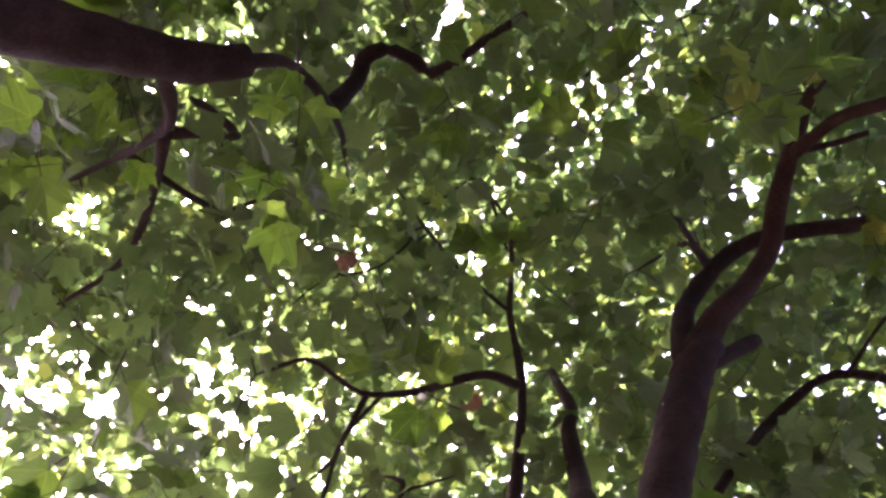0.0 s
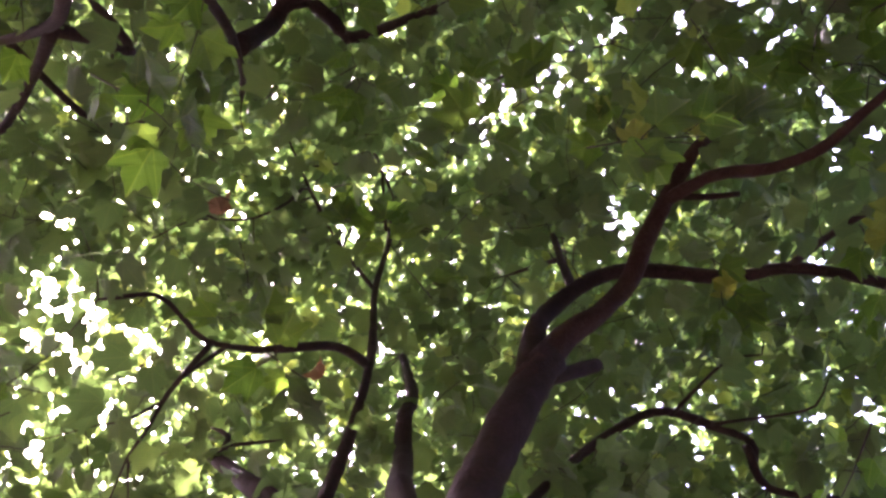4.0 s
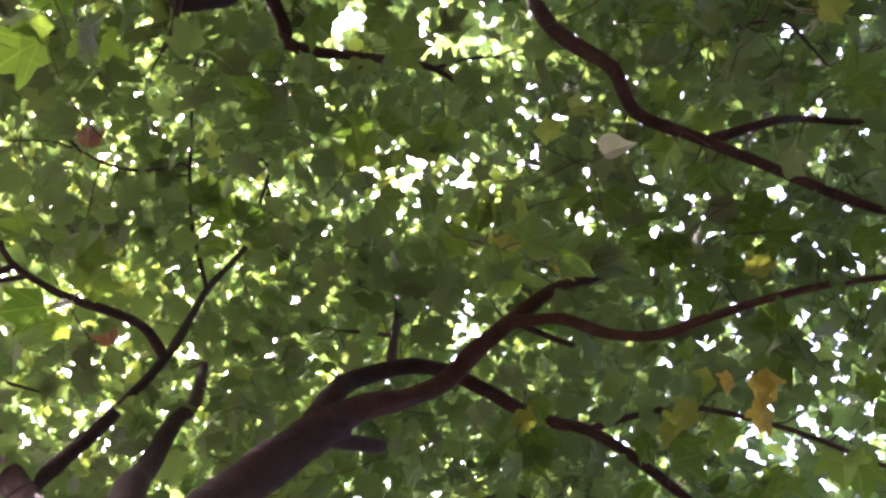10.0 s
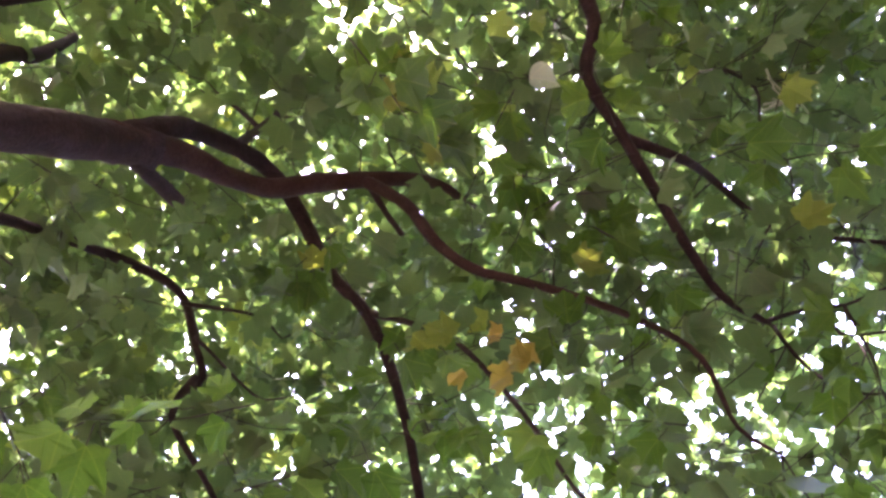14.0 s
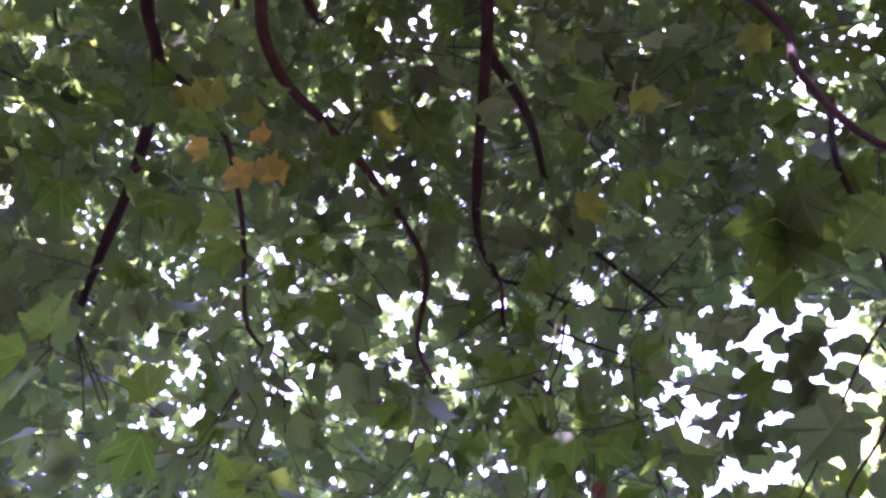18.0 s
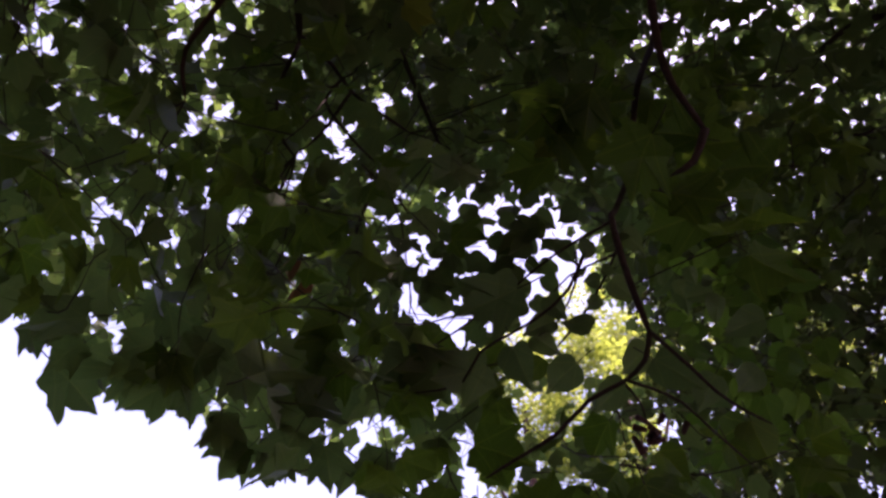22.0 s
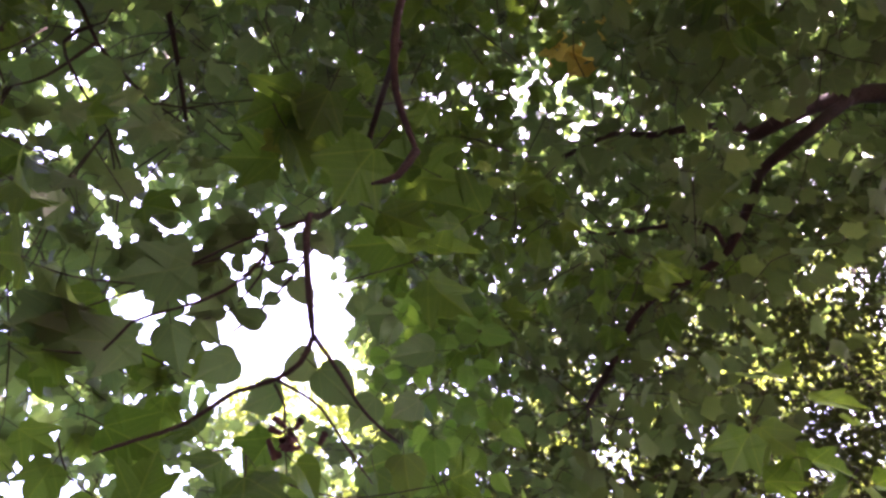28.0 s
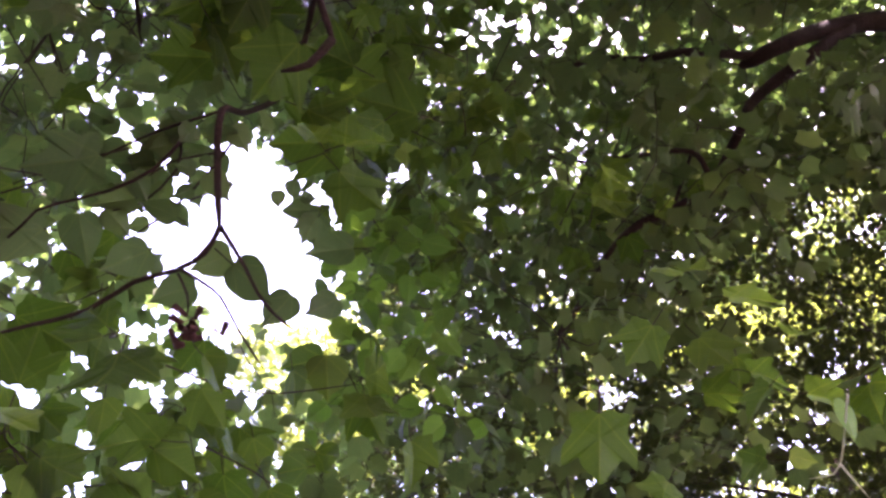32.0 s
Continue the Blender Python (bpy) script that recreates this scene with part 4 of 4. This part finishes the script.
# ---- trees farther off ----
def far_tree(x, y, height, spread, seed, low=0.25, leaf=0.10, n=13000, mat=GREEN_FAR, look_words="tall broadleaf tree with dull green leaves, added beyond the clearing"):
    rng = np.random.default_rng(seed)
    tree = thing("tree", (x, y, 0), look_words, "tree", "trees beyond the clearing")
    limb(tree, [(x, y, -0.2), (x + 0.1, y, height * 0.3), (x - 0.1, y + 0.1, height * 0.6), (x, y, height * 0.9)], 0.22, 0.05, "trunk", step=0.4, bears=False)
    clumps = []
    for k in range(9):
        th, z = rng.uniform(0, 2 * np.pi), height * rng.uniform(low + 0.05, 0.85)
        r = spread * rng.uniform(0.4, 0.85) * math.sin(math.pi * min(1, 0.15 + 0.85 * (1 - (z / height - low) / (1 - low))))
        end = (x + r * math.cos(th), y + r * math.sin(th), z + 0.3)
        limb(tree, [(x, y, z * 0.75), (x + 0.5 * r * math.cos(th), y + 0.5 * r * math.sin(th), z * 0.92), end], 0.06, 0.015, "bough", step=0.3, sides=7, bears=False)
    for k in range(70):
        f = rng.random()
        z = height * (low + (1 - low) * f)
        r = spread * (0.35 + 0.65 * math.sin(math.pi * min(1, 0.12 + 0.88 * f))) * math.sqrt(rng.random())
        th = rng.uniform(0, 2 * np.pi)
        clumps.append((x + r * math.cos(th), y + r * math.sin(th), z, rng.uniform(0.35, 0.8) * spread / 3))
    c = np.array(clumps)
    pick = rng.integers(len(c), size=n)
    off = rng.normal(0, 1, (n, 3))
    off /= np.linalg.norm(off, axis=1)[:, None]
    place = c[pick, :3] + off * (c[pick, 3] * rng.random(n) ** 0.4)[:, None] * (1, 1, 0.7)
    along = off + rng.normal(0, 0.5, (n, 3)) - (0, 0, 0.4)
    normal = np.array([0, 0, 1.0]) + rng.normal(0, 0.5, (n, 3))
    v, f, uv = leaf_fans(SPECK, place, along, normal, leaf * rng.uniform(0.7, 1.2, n), rng.uniform(0, 0.3, n), rng.uniform(0, 0.3, n), rng.normal(0, 0.1, n))
    part("crown", mesh_from("crown", v - np.array((x, y, 0)), f, [mat], uv), tree, "clumped leaves", "stuff")


# the sunlit look of these far trees is partly painted, through LIT
SUNLIT = "tall broadleaf tree beyond the clearing, yellow-green leaves painted as sunlit"
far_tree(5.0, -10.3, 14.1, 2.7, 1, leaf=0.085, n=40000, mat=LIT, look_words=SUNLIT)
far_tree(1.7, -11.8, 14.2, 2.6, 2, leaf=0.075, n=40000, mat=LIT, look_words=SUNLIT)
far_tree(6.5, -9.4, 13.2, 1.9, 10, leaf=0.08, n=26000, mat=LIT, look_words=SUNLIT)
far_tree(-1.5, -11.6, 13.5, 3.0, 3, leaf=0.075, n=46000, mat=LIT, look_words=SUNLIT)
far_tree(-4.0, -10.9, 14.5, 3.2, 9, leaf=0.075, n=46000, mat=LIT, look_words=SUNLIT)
far_tree(-8.5, 5.5, 12.0, 3.4, 5, leaf=0.15, n=6000)
far_tree(-5.0, 9.5, 12.0, 3.4, 6, leaf=0.15, n=6000)
# three unseen trees added to keep low south-west sky off the leaves
far_tree(-8.5, -6.5, 13.0, 3.4, 21, leaf=0.18, n=9000)
far_tree(-10.5, -1.0, 13.0, 3.4, 22, leaf=0.18, n=9000)
far_tree(-6.0, -9.5, 12.0, 3.2, 23, leaf=0.18, n=9000)
far_tree(2.0, 10.5, 12.0, 3.4, 7, leaf=0.15, n=6000)
far_tree(8.0, 7.5, 11.0, 3.2, 8, leaf=0.15, n=6000)


def build_sky_block_belt():
    """An unseen deep belt of foliage, added all round far behind the trees to block low sky light."""
    rng = np.random.default_rng(77)
    n = 13000
    th = rng.uniform(0, 2 * np.pi, n)
    r = rng.uniform(17, 24, n)
    top = 7.2 + 1.6 * np.sin(th * 7 + 1) + 1.1 * np.sin(th * 17) + 0.8 * np.sin(th * 41)
    z = top * rng.random(n) ** 0.8 * (0.75 + 0.25 * (r - 17) / 7)
    place = np.stack([r * np.sin(th), r * np.cos(th), z], -1)
    v, f, uv = leaf_fans(SPECK, place, rng.normal(0, 1, (n, 3)), np.array([0, 0, 1.0]) + rng.normal(0, 0.8, (n, 3)), rng.uniform(0.5, 1.0, n), rng.uniform(0, 0.4, n), rng.uniform(0, 0.4, n), rng.normal(0, 0.2, n))
    tagged(new("wood_edge", mesh_from("wood_edge", v, f, [GREEN_FAR], uv)), "unseen green foliage belt added to block low sky light", "woodland", kind="stuff")


build_sky_block_belt()


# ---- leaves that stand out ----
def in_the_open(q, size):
    """Whether a broad leaf there would hang across one of the wide gaps cut along the view lines."""
    for stand, az, el, half, much in VIEW_GAPS:
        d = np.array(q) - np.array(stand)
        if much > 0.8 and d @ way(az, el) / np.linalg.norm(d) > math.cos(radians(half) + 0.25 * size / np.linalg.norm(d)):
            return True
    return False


def leaves_at(tree, places, size, mat, shape, label, droop=0.6, seed=0, spread=0.3, face=0.7, stand=STAND_3, sway=1.0):
    rng = random.Random(seed)
    for q in places:
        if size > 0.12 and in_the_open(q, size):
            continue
        away = Vector(q) - Vector(CLEARING)
        away.z = 0
        side = Vector((away.y, -away.x, 0)).normalized()
        along = Vector((0, 0, -droop)) + side * rng.uniform(-sway, sway) + away.normalized() * rng.uniform(-0.5, 0.3)
        normal = (Vector(q) - Vector(stand)).normalized() * face + Vector((0, 0, 1 - face)) + Vector([rng.gauss(0, spread) for _ in range(3)])
        normal.normalize()
        along -= normal * along.dot(normal) * min(1, face + 0.1)
        sz = size * rng.uniform(0.8, 1.2)
        single_leaf(tree, Vector(q) - along.normalized() * sz * 0.5, along, normal, sz, mat, shape, rng.randrange(6) + (6 if mat in (PALE, DEAD) else 0), label)


leaves_at(west, [(1.31, -1.75, 3.21), (1.28, -1.7, 3.24), (1.23, -1.72, 3.26), (1.11, -1.87, 3.23), (1.07, -1.87, 3.25), (1.04, -1.9, 3.24)],
          0.05, GREEN, "heart", "small heart-shaped green leaf", 0.7, 1, 0.2, 0.9, STAND_4)
leaves_at(west, [(1.46, -1.73, 3.14), (1.37, -1.75, 3.18), (1.25, -1.64, 3.28), (1.17, -1.68, 3.3), (1.08, -1.91, 3.22), (1.07, -1.96, 3.19), (1.23, -1.78, 3.23), (1.39, -1.69, 3.2), (1.14, -1.71, 3.3), (1.45, -1.69, 3.17)],
          0.08, GREEN, "heart", "small heart-shaped green leaf", 0.8, 2, 0.2, 0.9, STAND_4)
leaves_at(west, [(1.31, -1.91, 3.12), (1.23, -2.0, 3.1), (1.41, -1.92, 3.06), (1.48, -1.81, 3.09), (1.54, -1.72, 3.1), (1.1, -2.12, 3.07), (1.2, -2.08, 3.06), (1.03, -2.02, 3.16)],
          0.115, GREEN, "heart", "heart-shaped green leaf hanging from the forked twig", 1.0, 41, 0.15, 0.9, STAND_4)
leaves_at(west, [(1.69, -1.86, 3.68), (1.56, -1.81, 3.76), (1.64, -1.81, 3.72), (1.46, -1.82, 3.79), (1.37, -1.83, 3.81), (1.44, -1.98, 3.7), (1.7, -1.75, 3.73), (1.55, -1.88, 3.72), (1.38, -1.79, 3.83)],
          0.09, GREEN, "heart", "dark green leaf on a hanging spray", 0.8, 21)
leaves_at(west, [(1.78, -1.78, 3.69), (1.82, -1.72, 3.7), (1.65, -1.91, 3.66), (1.89, -1.69, 3.68), (1.51, -1.78, 3.8), (1.74, -1.86, 3.65), (1.46, -1.88, 3.75), (1.63, -1.85, 3.71), (1.76, -1.7, 3.74)],
          0.09, GREEN, "maple", "dark green leaf on a hanging spray", 0.8, 22)
leaves_at(west, [(1.65, -1.95, 3.74), (1.72, -1.97, 3.63), (1.64, -2.05, 3.75), (1.56, -2.0, 3.75), (1.46, -1.97, 3.82), (1.23, -2.09, 3.61), (1.19, -2.18, 3.56), (1.73, -2.0, 3.8), (1.24, -2.18, 3.67)],
          0.09, GREEN, "heart", "dark heart-shaped leaf against the sky", 0.9, 61, 0.2, 0.9, STAND_4)
leaves_at(west, [(1.78, -1.73, 3.77), (1.69, -1.83, 3.76), (1.9, -1.71, 3.73), (1.78, -1.84, 3.71), (1.88, -1.79, 3.69), (1.92, -1.65, 3.75), (1.58, -1.81, 3.81), (2.0, -1.65, 3.7)],
          0.095, GREEN, "heart", "dark heart-shaped leaf against the sky", 0.9, 62, 0.2, 0.9, STAND_3)
leaves_at(west, [(1.75, -1.91, 3.45), (1.65, -1.96, 3.35), (1.82, -1.93, 3.39), (1.99, -1.91, 2.98), (1.89, -1.96, 2.88), (1.7, -2.12, 2.92), (1.83, -1.98, 3.07)],
          0.12, BROAD_SHADED, "heart", "heart-shaped green leaf with shade painted into its colour", 0.9, 63, 0.2, 0.9, STAND_4)
leaves_at(west, [(1.54, -1.24, 3.15), (1.78, -1.48, 3.44), (1.63, -1.31, 3.19), (1.52, -1.17, 3.33), (1.66, -1.53, 3.53), (1.42, -1.47, 3.6), (1.42, -1.26, 3.37), (1.66, -1.44, 3.57), (1.48, -1.22, 3.51), (1.77, -1.33, 3.41), (1.35, -1.29, 3.32), (1.44, -1.47, 3.63), (1.42, -1.37, 3.54)],
          0.095, GREEN, "maple", "dark green leaf on a hanging spray", 0.6, 64, 0.4, 0.6)
leaves_at(west, [(1.67, -1.68, 3.93), (1.62, -1.75, 3.8), (1.57, -1.81, 4.02), (1.46, -1.78, 3.95), (1.6, -1.66, 3.97), (1.75, -1.69, 3.9), (1.63, -1.82, 3.81), (1.49, -1.91, 3.99), (1.55, -1.84, 3.89), (1.81, -1.7, 3.87)],
          0.10, GREEN, "heart", "dark heart-shaped leaf against the sky", 0.9, 65, 0.3, 0.8)
leaves_at(west, [(1.76, -1.72, 3.91), (1.68, -1.74, 3.93), (1.66, -1.84, 3.89), (1.77, -1.8, 3.86), (1.86, -1.76, 3.84), (1.58, -1.81, 3.94), (1.57, -1.91, 3.89), (1.73, -1.88, 3.83), (1.68, -1.94, 3.83), (1.89, -1.89, 3.75), (1.84, -1.96, 3.74), (1.95, -1.81, 3.76), (1.57, -1.99, 3.84)],
          0.085, GREEN, "heart", "dark heart-shaped leaf against the sky", 0.9, 66, 0.4, 0.8)
leaves_at(north, [(1.51, 0.07, 4.18), (1.58, 0.01, 4.09), (1.59, 0.23, 4.07), (1.63, 0.09, 4.06), (1.61, -0.01, 4.13)], 0.10, ORANGE, "maple", "orange autumn leaf", 0.35, 3)
leaves_at(north, [(1.47, 0.32, 4.18), (1.45, 0.12, 4.2), (1.35, -0.33, 4.24), (0.86, 0.08, 4.3), (0.62, 0.16, 4.24), (1.38, 0.23, 4.01), (0.52, 0.12, 4.45), (1.02, -1.17, 4.36), (1.46, -0.37, 4.49), (1.38, -1.09, 4.18), (0.71, -1.39, 4.26), (1.02, -1.2, 4.53), (0.87, 0.11, 4.46), (1.26, -1.55, 3.79), (1.12, 0.65, 4.43)], 0.11, YELLOW, "maple", "yellow-green turning leaf", 0.3, 4)
leaves_at(north, [(0.54, -0.37, 4.33), (0.51, -0.25, 4.35), (0.61, 0.05, 4.44), (0.67, 0.16, 4.53)], 0.11, LIT, "maple", "green leaf with backlight painted into its colour", 0.3, 5)
leaves_at(north, [(0.72, -0.34, 4.28)], 0.12, PALE, "heart", "curled leaf showing its pale silvery underside", 0.8, 6)
leaves_at(north, [(-0.29, 1.34, 4.42), (-0.87, 0.87, 4.78)], 0.11, DEAD, "maple", "withered reddish brown leaf", 0.6, 7)
leaves_at(south, [(0.23, -2.42, 5.73), (0.11, -2.49, 5.8), (-0.01, -2.4, 5.82), (-0.19, -2.34, 5.92)], 0.2, ORANGE, "maple", "orange autumn leaf", 0.3, 8)
leaves_at(west, [(2.16, -1.41, 3.11)], 0.11, PALE, "heart", "curled leaf showing its pale silvery underside", 0.9, 9)
leaves_at(west, [(2.29, -1.44, 3.87), (2.31, -1.49, 3.84)], 0.1, DEAD, "heart", "withered reddish brown leaf", 0.8, 10)
leaves_at(south, [(0.75, -2.22, 4.41), (0.73, -2.29, 4.38), (0.97, -2.4, 4.29)], 0.09, LIT, "maple", "green leaf with backlight painted into its colour", 0.7, 11)
leaves_at(west, [(1.09, -1.51, 3.68), (0.95, -1.82, 3.46), (0.82, -1.87, 3.57), (1.05, -1.65, 3.52), (1.21, -1.45, 3.75), (1.18, -1.6, 3.67), (1.06, -1.86, 3.49), (0.86, -1.84, 3.71), (0.92, -1.7, 3.65), (1.04, -1.61, 3.87), (1.36, -1.58, 3.78)], 0.18, BROAD_SHADED, "maple", "broad shaded green maple leaf", 0.35, 12, 0.2, 0.8, STAND_4)
leaves_at(south, [(0.38, -2.21, 2.68), (0.22, -2.21, 2.88), (0.52, -2.29, 2.52), (0.11, -2.28, 2.8), (0.9, -2.26, 2.59), (0.85, -1.84, 3.35)], 0.125, BROAD_SHADED, "maple", "broad shaded green maple leaf", 0.5, 13, 0.3, 0.35)
leaves_at(west, [(1.52, -1.57, 3.21), (2.05, -1.37, 3.16), (1.8, -1.51, 3.12), (1.98, -1.44, 3.03), (1.76, -1.57, 3.11), (1.63, -1.6, 3.1), (1.61, -1.72, 3.02)], 0.155, GREEN, "maple", "broad shaded green maple leaf", 0.4, 14)
EDGE = [(2.7, -1.07, 3.27), (2.61, -1.14, 3.35), (2.6, -1.24, 3.31), (2.56, -1.33, 3.31), (2.54, -1.47, 3.27), (2.54, -1.56, 3.21), (2.43, -1.68, 3.24), (2.38, -1.71, 3.27), (2.28, -1.82, 3.28), (2.26, -1.92, 3.22)]
leaves_at(west, EDGE[::2], 0.17, GREEN, "maple", "dark hanging leaf at the crown's edge", 1.2, 15, 0.25, 0.8)
leaves_at(west, EDGE[1::2], 0.125, GREEN, "maple", "dark hanging leaf at the crown's edge", 1.0, 16, 0.3, 0.75)


def spray(tree, stand, az, el, dist, n, size, mat, shape, label, seed, droop=0.7, face=0.6):
    """Leaves of a hanging spray, scattered through a part of the air as seen from below it."""
    rng = random.Random(seed)
    places = [Vector(stand) + Vector(way(rng.uniform(*az), rng.uniform(*el))) * rng.uniform(*dist) for _ in range(n)]
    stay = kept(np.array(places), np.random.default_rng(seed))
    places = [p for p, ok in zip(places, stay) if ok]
    leaves_at(tree, places, size, mat, shape, label, droop, seed, 0.4, face, stand, 1.3)


def edge_leaves(tree, n, rise, size, seed, face, label):
    """Leaves hanging along the skirt of the crown towards the open field, raised above its edge by so many degrees."""
    rng = random.Random(seed)
    places = []
    for _ in range(n):
        az = rng.uniform(80, 136)
        places.append(Vector(STAND_3) + Vector(way(az, float(np.interp(az, SKIRT_AZ, SKIRT_EL)) + rng.uniform(*rise))) * rng.uniform(2.3, 2.9))
    leaves_at(tree, places, size, GREEN, "maple", label, 1.1, seed, 0.25, face, sway=0.7)


edge_leaves(west, 30, (-1.0, 0.8), 0.13, 51, 0.9, "dark pointed leaf hanging at the crown's edge")
edge_leaves(west, 20, (0.8, 4.5), 0.135, 52, 0.75, "dark pointed leaf near the crown's edge")
spray(south, STAND_4, (152, 166), (41, 57), (2.6, 3.6), 150, 0.1, FRESH_BACKLIT, "heart", "heart-shaped leaf of a hanging spray, backlight painted into its green", 31)
spray(west, STAND_4, (120, 139), (34, 47), (2.0, 2.6), 34, 0.14, BROAD_SHADED, "maple", "broad shaded green maple leaf", 32, 0.6, 0.55)
spray(south, STAND_4, (178, 197), (34, 46), (2.0, 2.7), 10, 0.125, BROAD_SHADED, "maple", "broad shaded green maple leaf", 33, 0.5, 0.35)
spray(west, STAND_4, (125, 136), (51.5, 58.5), (2.7, 3.3), 14, 0.085, GREEN, "heart", "dark green leaf on a hanging spray", 35)
leaves_at(west, [(1.98, -1.26, 3.03), (1.83, -1.42, 3.07), (2.12, -1.45, 3.07), (1.7, -1.49, 3.13), (2.1, -1.39, 2.85), (1.86, -1.63, 2.92), (1.94, -1.47, 2.96), (1.67, -1.62, 3.07), (1.55, -1.71, 3.08), (1.75, -1.67, 2.97), (1.4, -1.82, 3.07), (1.14, -1.99, 3.03), (1.54, -1.88, 2.95)],
          0.17, GREEN, "maple", "broad shaded green maple leaf", 0.5, 42, 0.3, 0.6, STAND_3)
spray(north, STAND_1, (-45, 60), (50, 86), (3.6, 5.4), 90, 0.075, LIT, "maple", "small yellow-green leaf with sunlight painted into its colour", 43, 0.3, 0.3)
spray(west, STAND_2, (95, 175), (58, 84), (3.4, 4.8), 34, 0.07, LIT, "maple", "small yellow-green leaf with sunlight painted into its colour", 44, 0.3, 0.3)
leaves_at(south, [(0.075, -2.353, 2.47)], 0.1, FRESH_BACKLIT, "heart", "narrow folded leaf hanging on a pale stalk", 1.2, 45, 0.1, 0.3, STAND_4)
leaves_at(south, [(0.162, -2.371, 2.434)], 0.05, LIT, "heart", "green leaf with backlight painted into its colour", 0.8, 46, 0.1, 0.8, STAND_4)
for line in ([(0.046, -2.326, 2.51), (0.112, -2.364, 2.397), (0.142, -2.375, 2.39), (0.168, -2.393, 2.406)], [(0.112, -2.364, 2.397), (0.093, -2.384, 2.328)]):
    limb(south, line, 0.0022, 0.0016, "leaf_stalk", PALE, "pale bare leaf stalk", 6, 0.03, 0.03, bears=False)
spray(north, STAND_2, (32, 56), (66, 74), (2.9, 3.5), 20, 0.12, GREEN, "maple", "green maple leaf below the bough", 36, 0.3, 0.35)
spray(north, STAND_2, (0, 22), (58, 68), (2.4, 2.9), 16, 0.105, GREEN, "maple", "green maple leaf below the bough", 37, 0.3, 0.35)
spray(south, STAND_4, (139, 156), (35, 46), (2.0, 2.7), 26, 0.12, BROAD_SHADED, "heart", "heart-shaped green leaf with shade painted into its colour", 34)


def sun_blocking_leaves(tree, line, n, size, seed):
    """Leaves added just above a bough, on the side towards the sun, to keep it in shade."""
    rng = random.Random(seed)
    pts = spline(line, 0.05)[0]
    up = Vector(way(SUN_AZ, SUN_EL))
    places = [Vector(pts[rng.randrange(len(pts))]) + up * rng.uniform(0.12, 0.35) + Vector([rng.gauss(0, 0.03) for _ in range(3)]) for _ in range(n)]
    leaves_at(tree, places, size, GREEN, "maple", "green leaf added above the bough to shade it", 0.3, seed, 0.3, 0.2, STAND_1)


sun_blocking_leaves(north, [(-0.01, 1.28, 3.3), (-0.30, 1.44, 3.7), (-0.45, 1.59, 4.0), (-0.57, 1.68, 4.2)], 12, 0.11, 71)
sun_blocking_leaves(west, [(-1.30, 0.19, 4.2), (-1.47, 0.29, 4.4), (-1.82, 0.42, 4.7), (-2.17, 0.55, 4.9)], 20, 0.12, 72)
sun_blocking_leaves(north, [(0.13, 1.40, 3.8), (0.12, 1.57, 4.3), (0.10, 1.63, 5.0)], 12, 0.12, 73)


def seed_cluster(tree, place, seed, mat=SEED, reach=1.0, label="dark dry bunch of winged seeds"):
    """A hanging bunch of dry winged seeds on thin stalks."""
    rng = np.random.default_rng(seed)
    n = 16
    base = np.array(place) + rng.normal(0, 1, (n, 3)) * (0.022, 0.022, 0.012)
    ends = base + rng.normal(0, 1, (n, 3)) * (0.03, 0.03, 0.012) * reach
    v1, f1 = sticks(base, ends, 0.006 / reach, 0.009 / reach, 0.0, 6, 5)
    v2, f2 = sticks(np.tile(np.array(place) + (0, 0, 0.04), (n, 1)), base, 0.0015, 0.0012, 0.0, 4, 3)
    loc = np.array(tree.location)
    part("seed_head", mesh_from("seed_head", np.vstack([v1, v2]) - loc, np.vstack([f1, f2 + len(v1)]), [mat]), bearer(tree, place), label, "stuff")


seed_cluster(west, (1.31, -1.92, 2.87), 1)
seed_cluster(north, (1.102, -1.254, 4.714), 2, PALE, 2.0, "pale dry bunch of winged seeds")
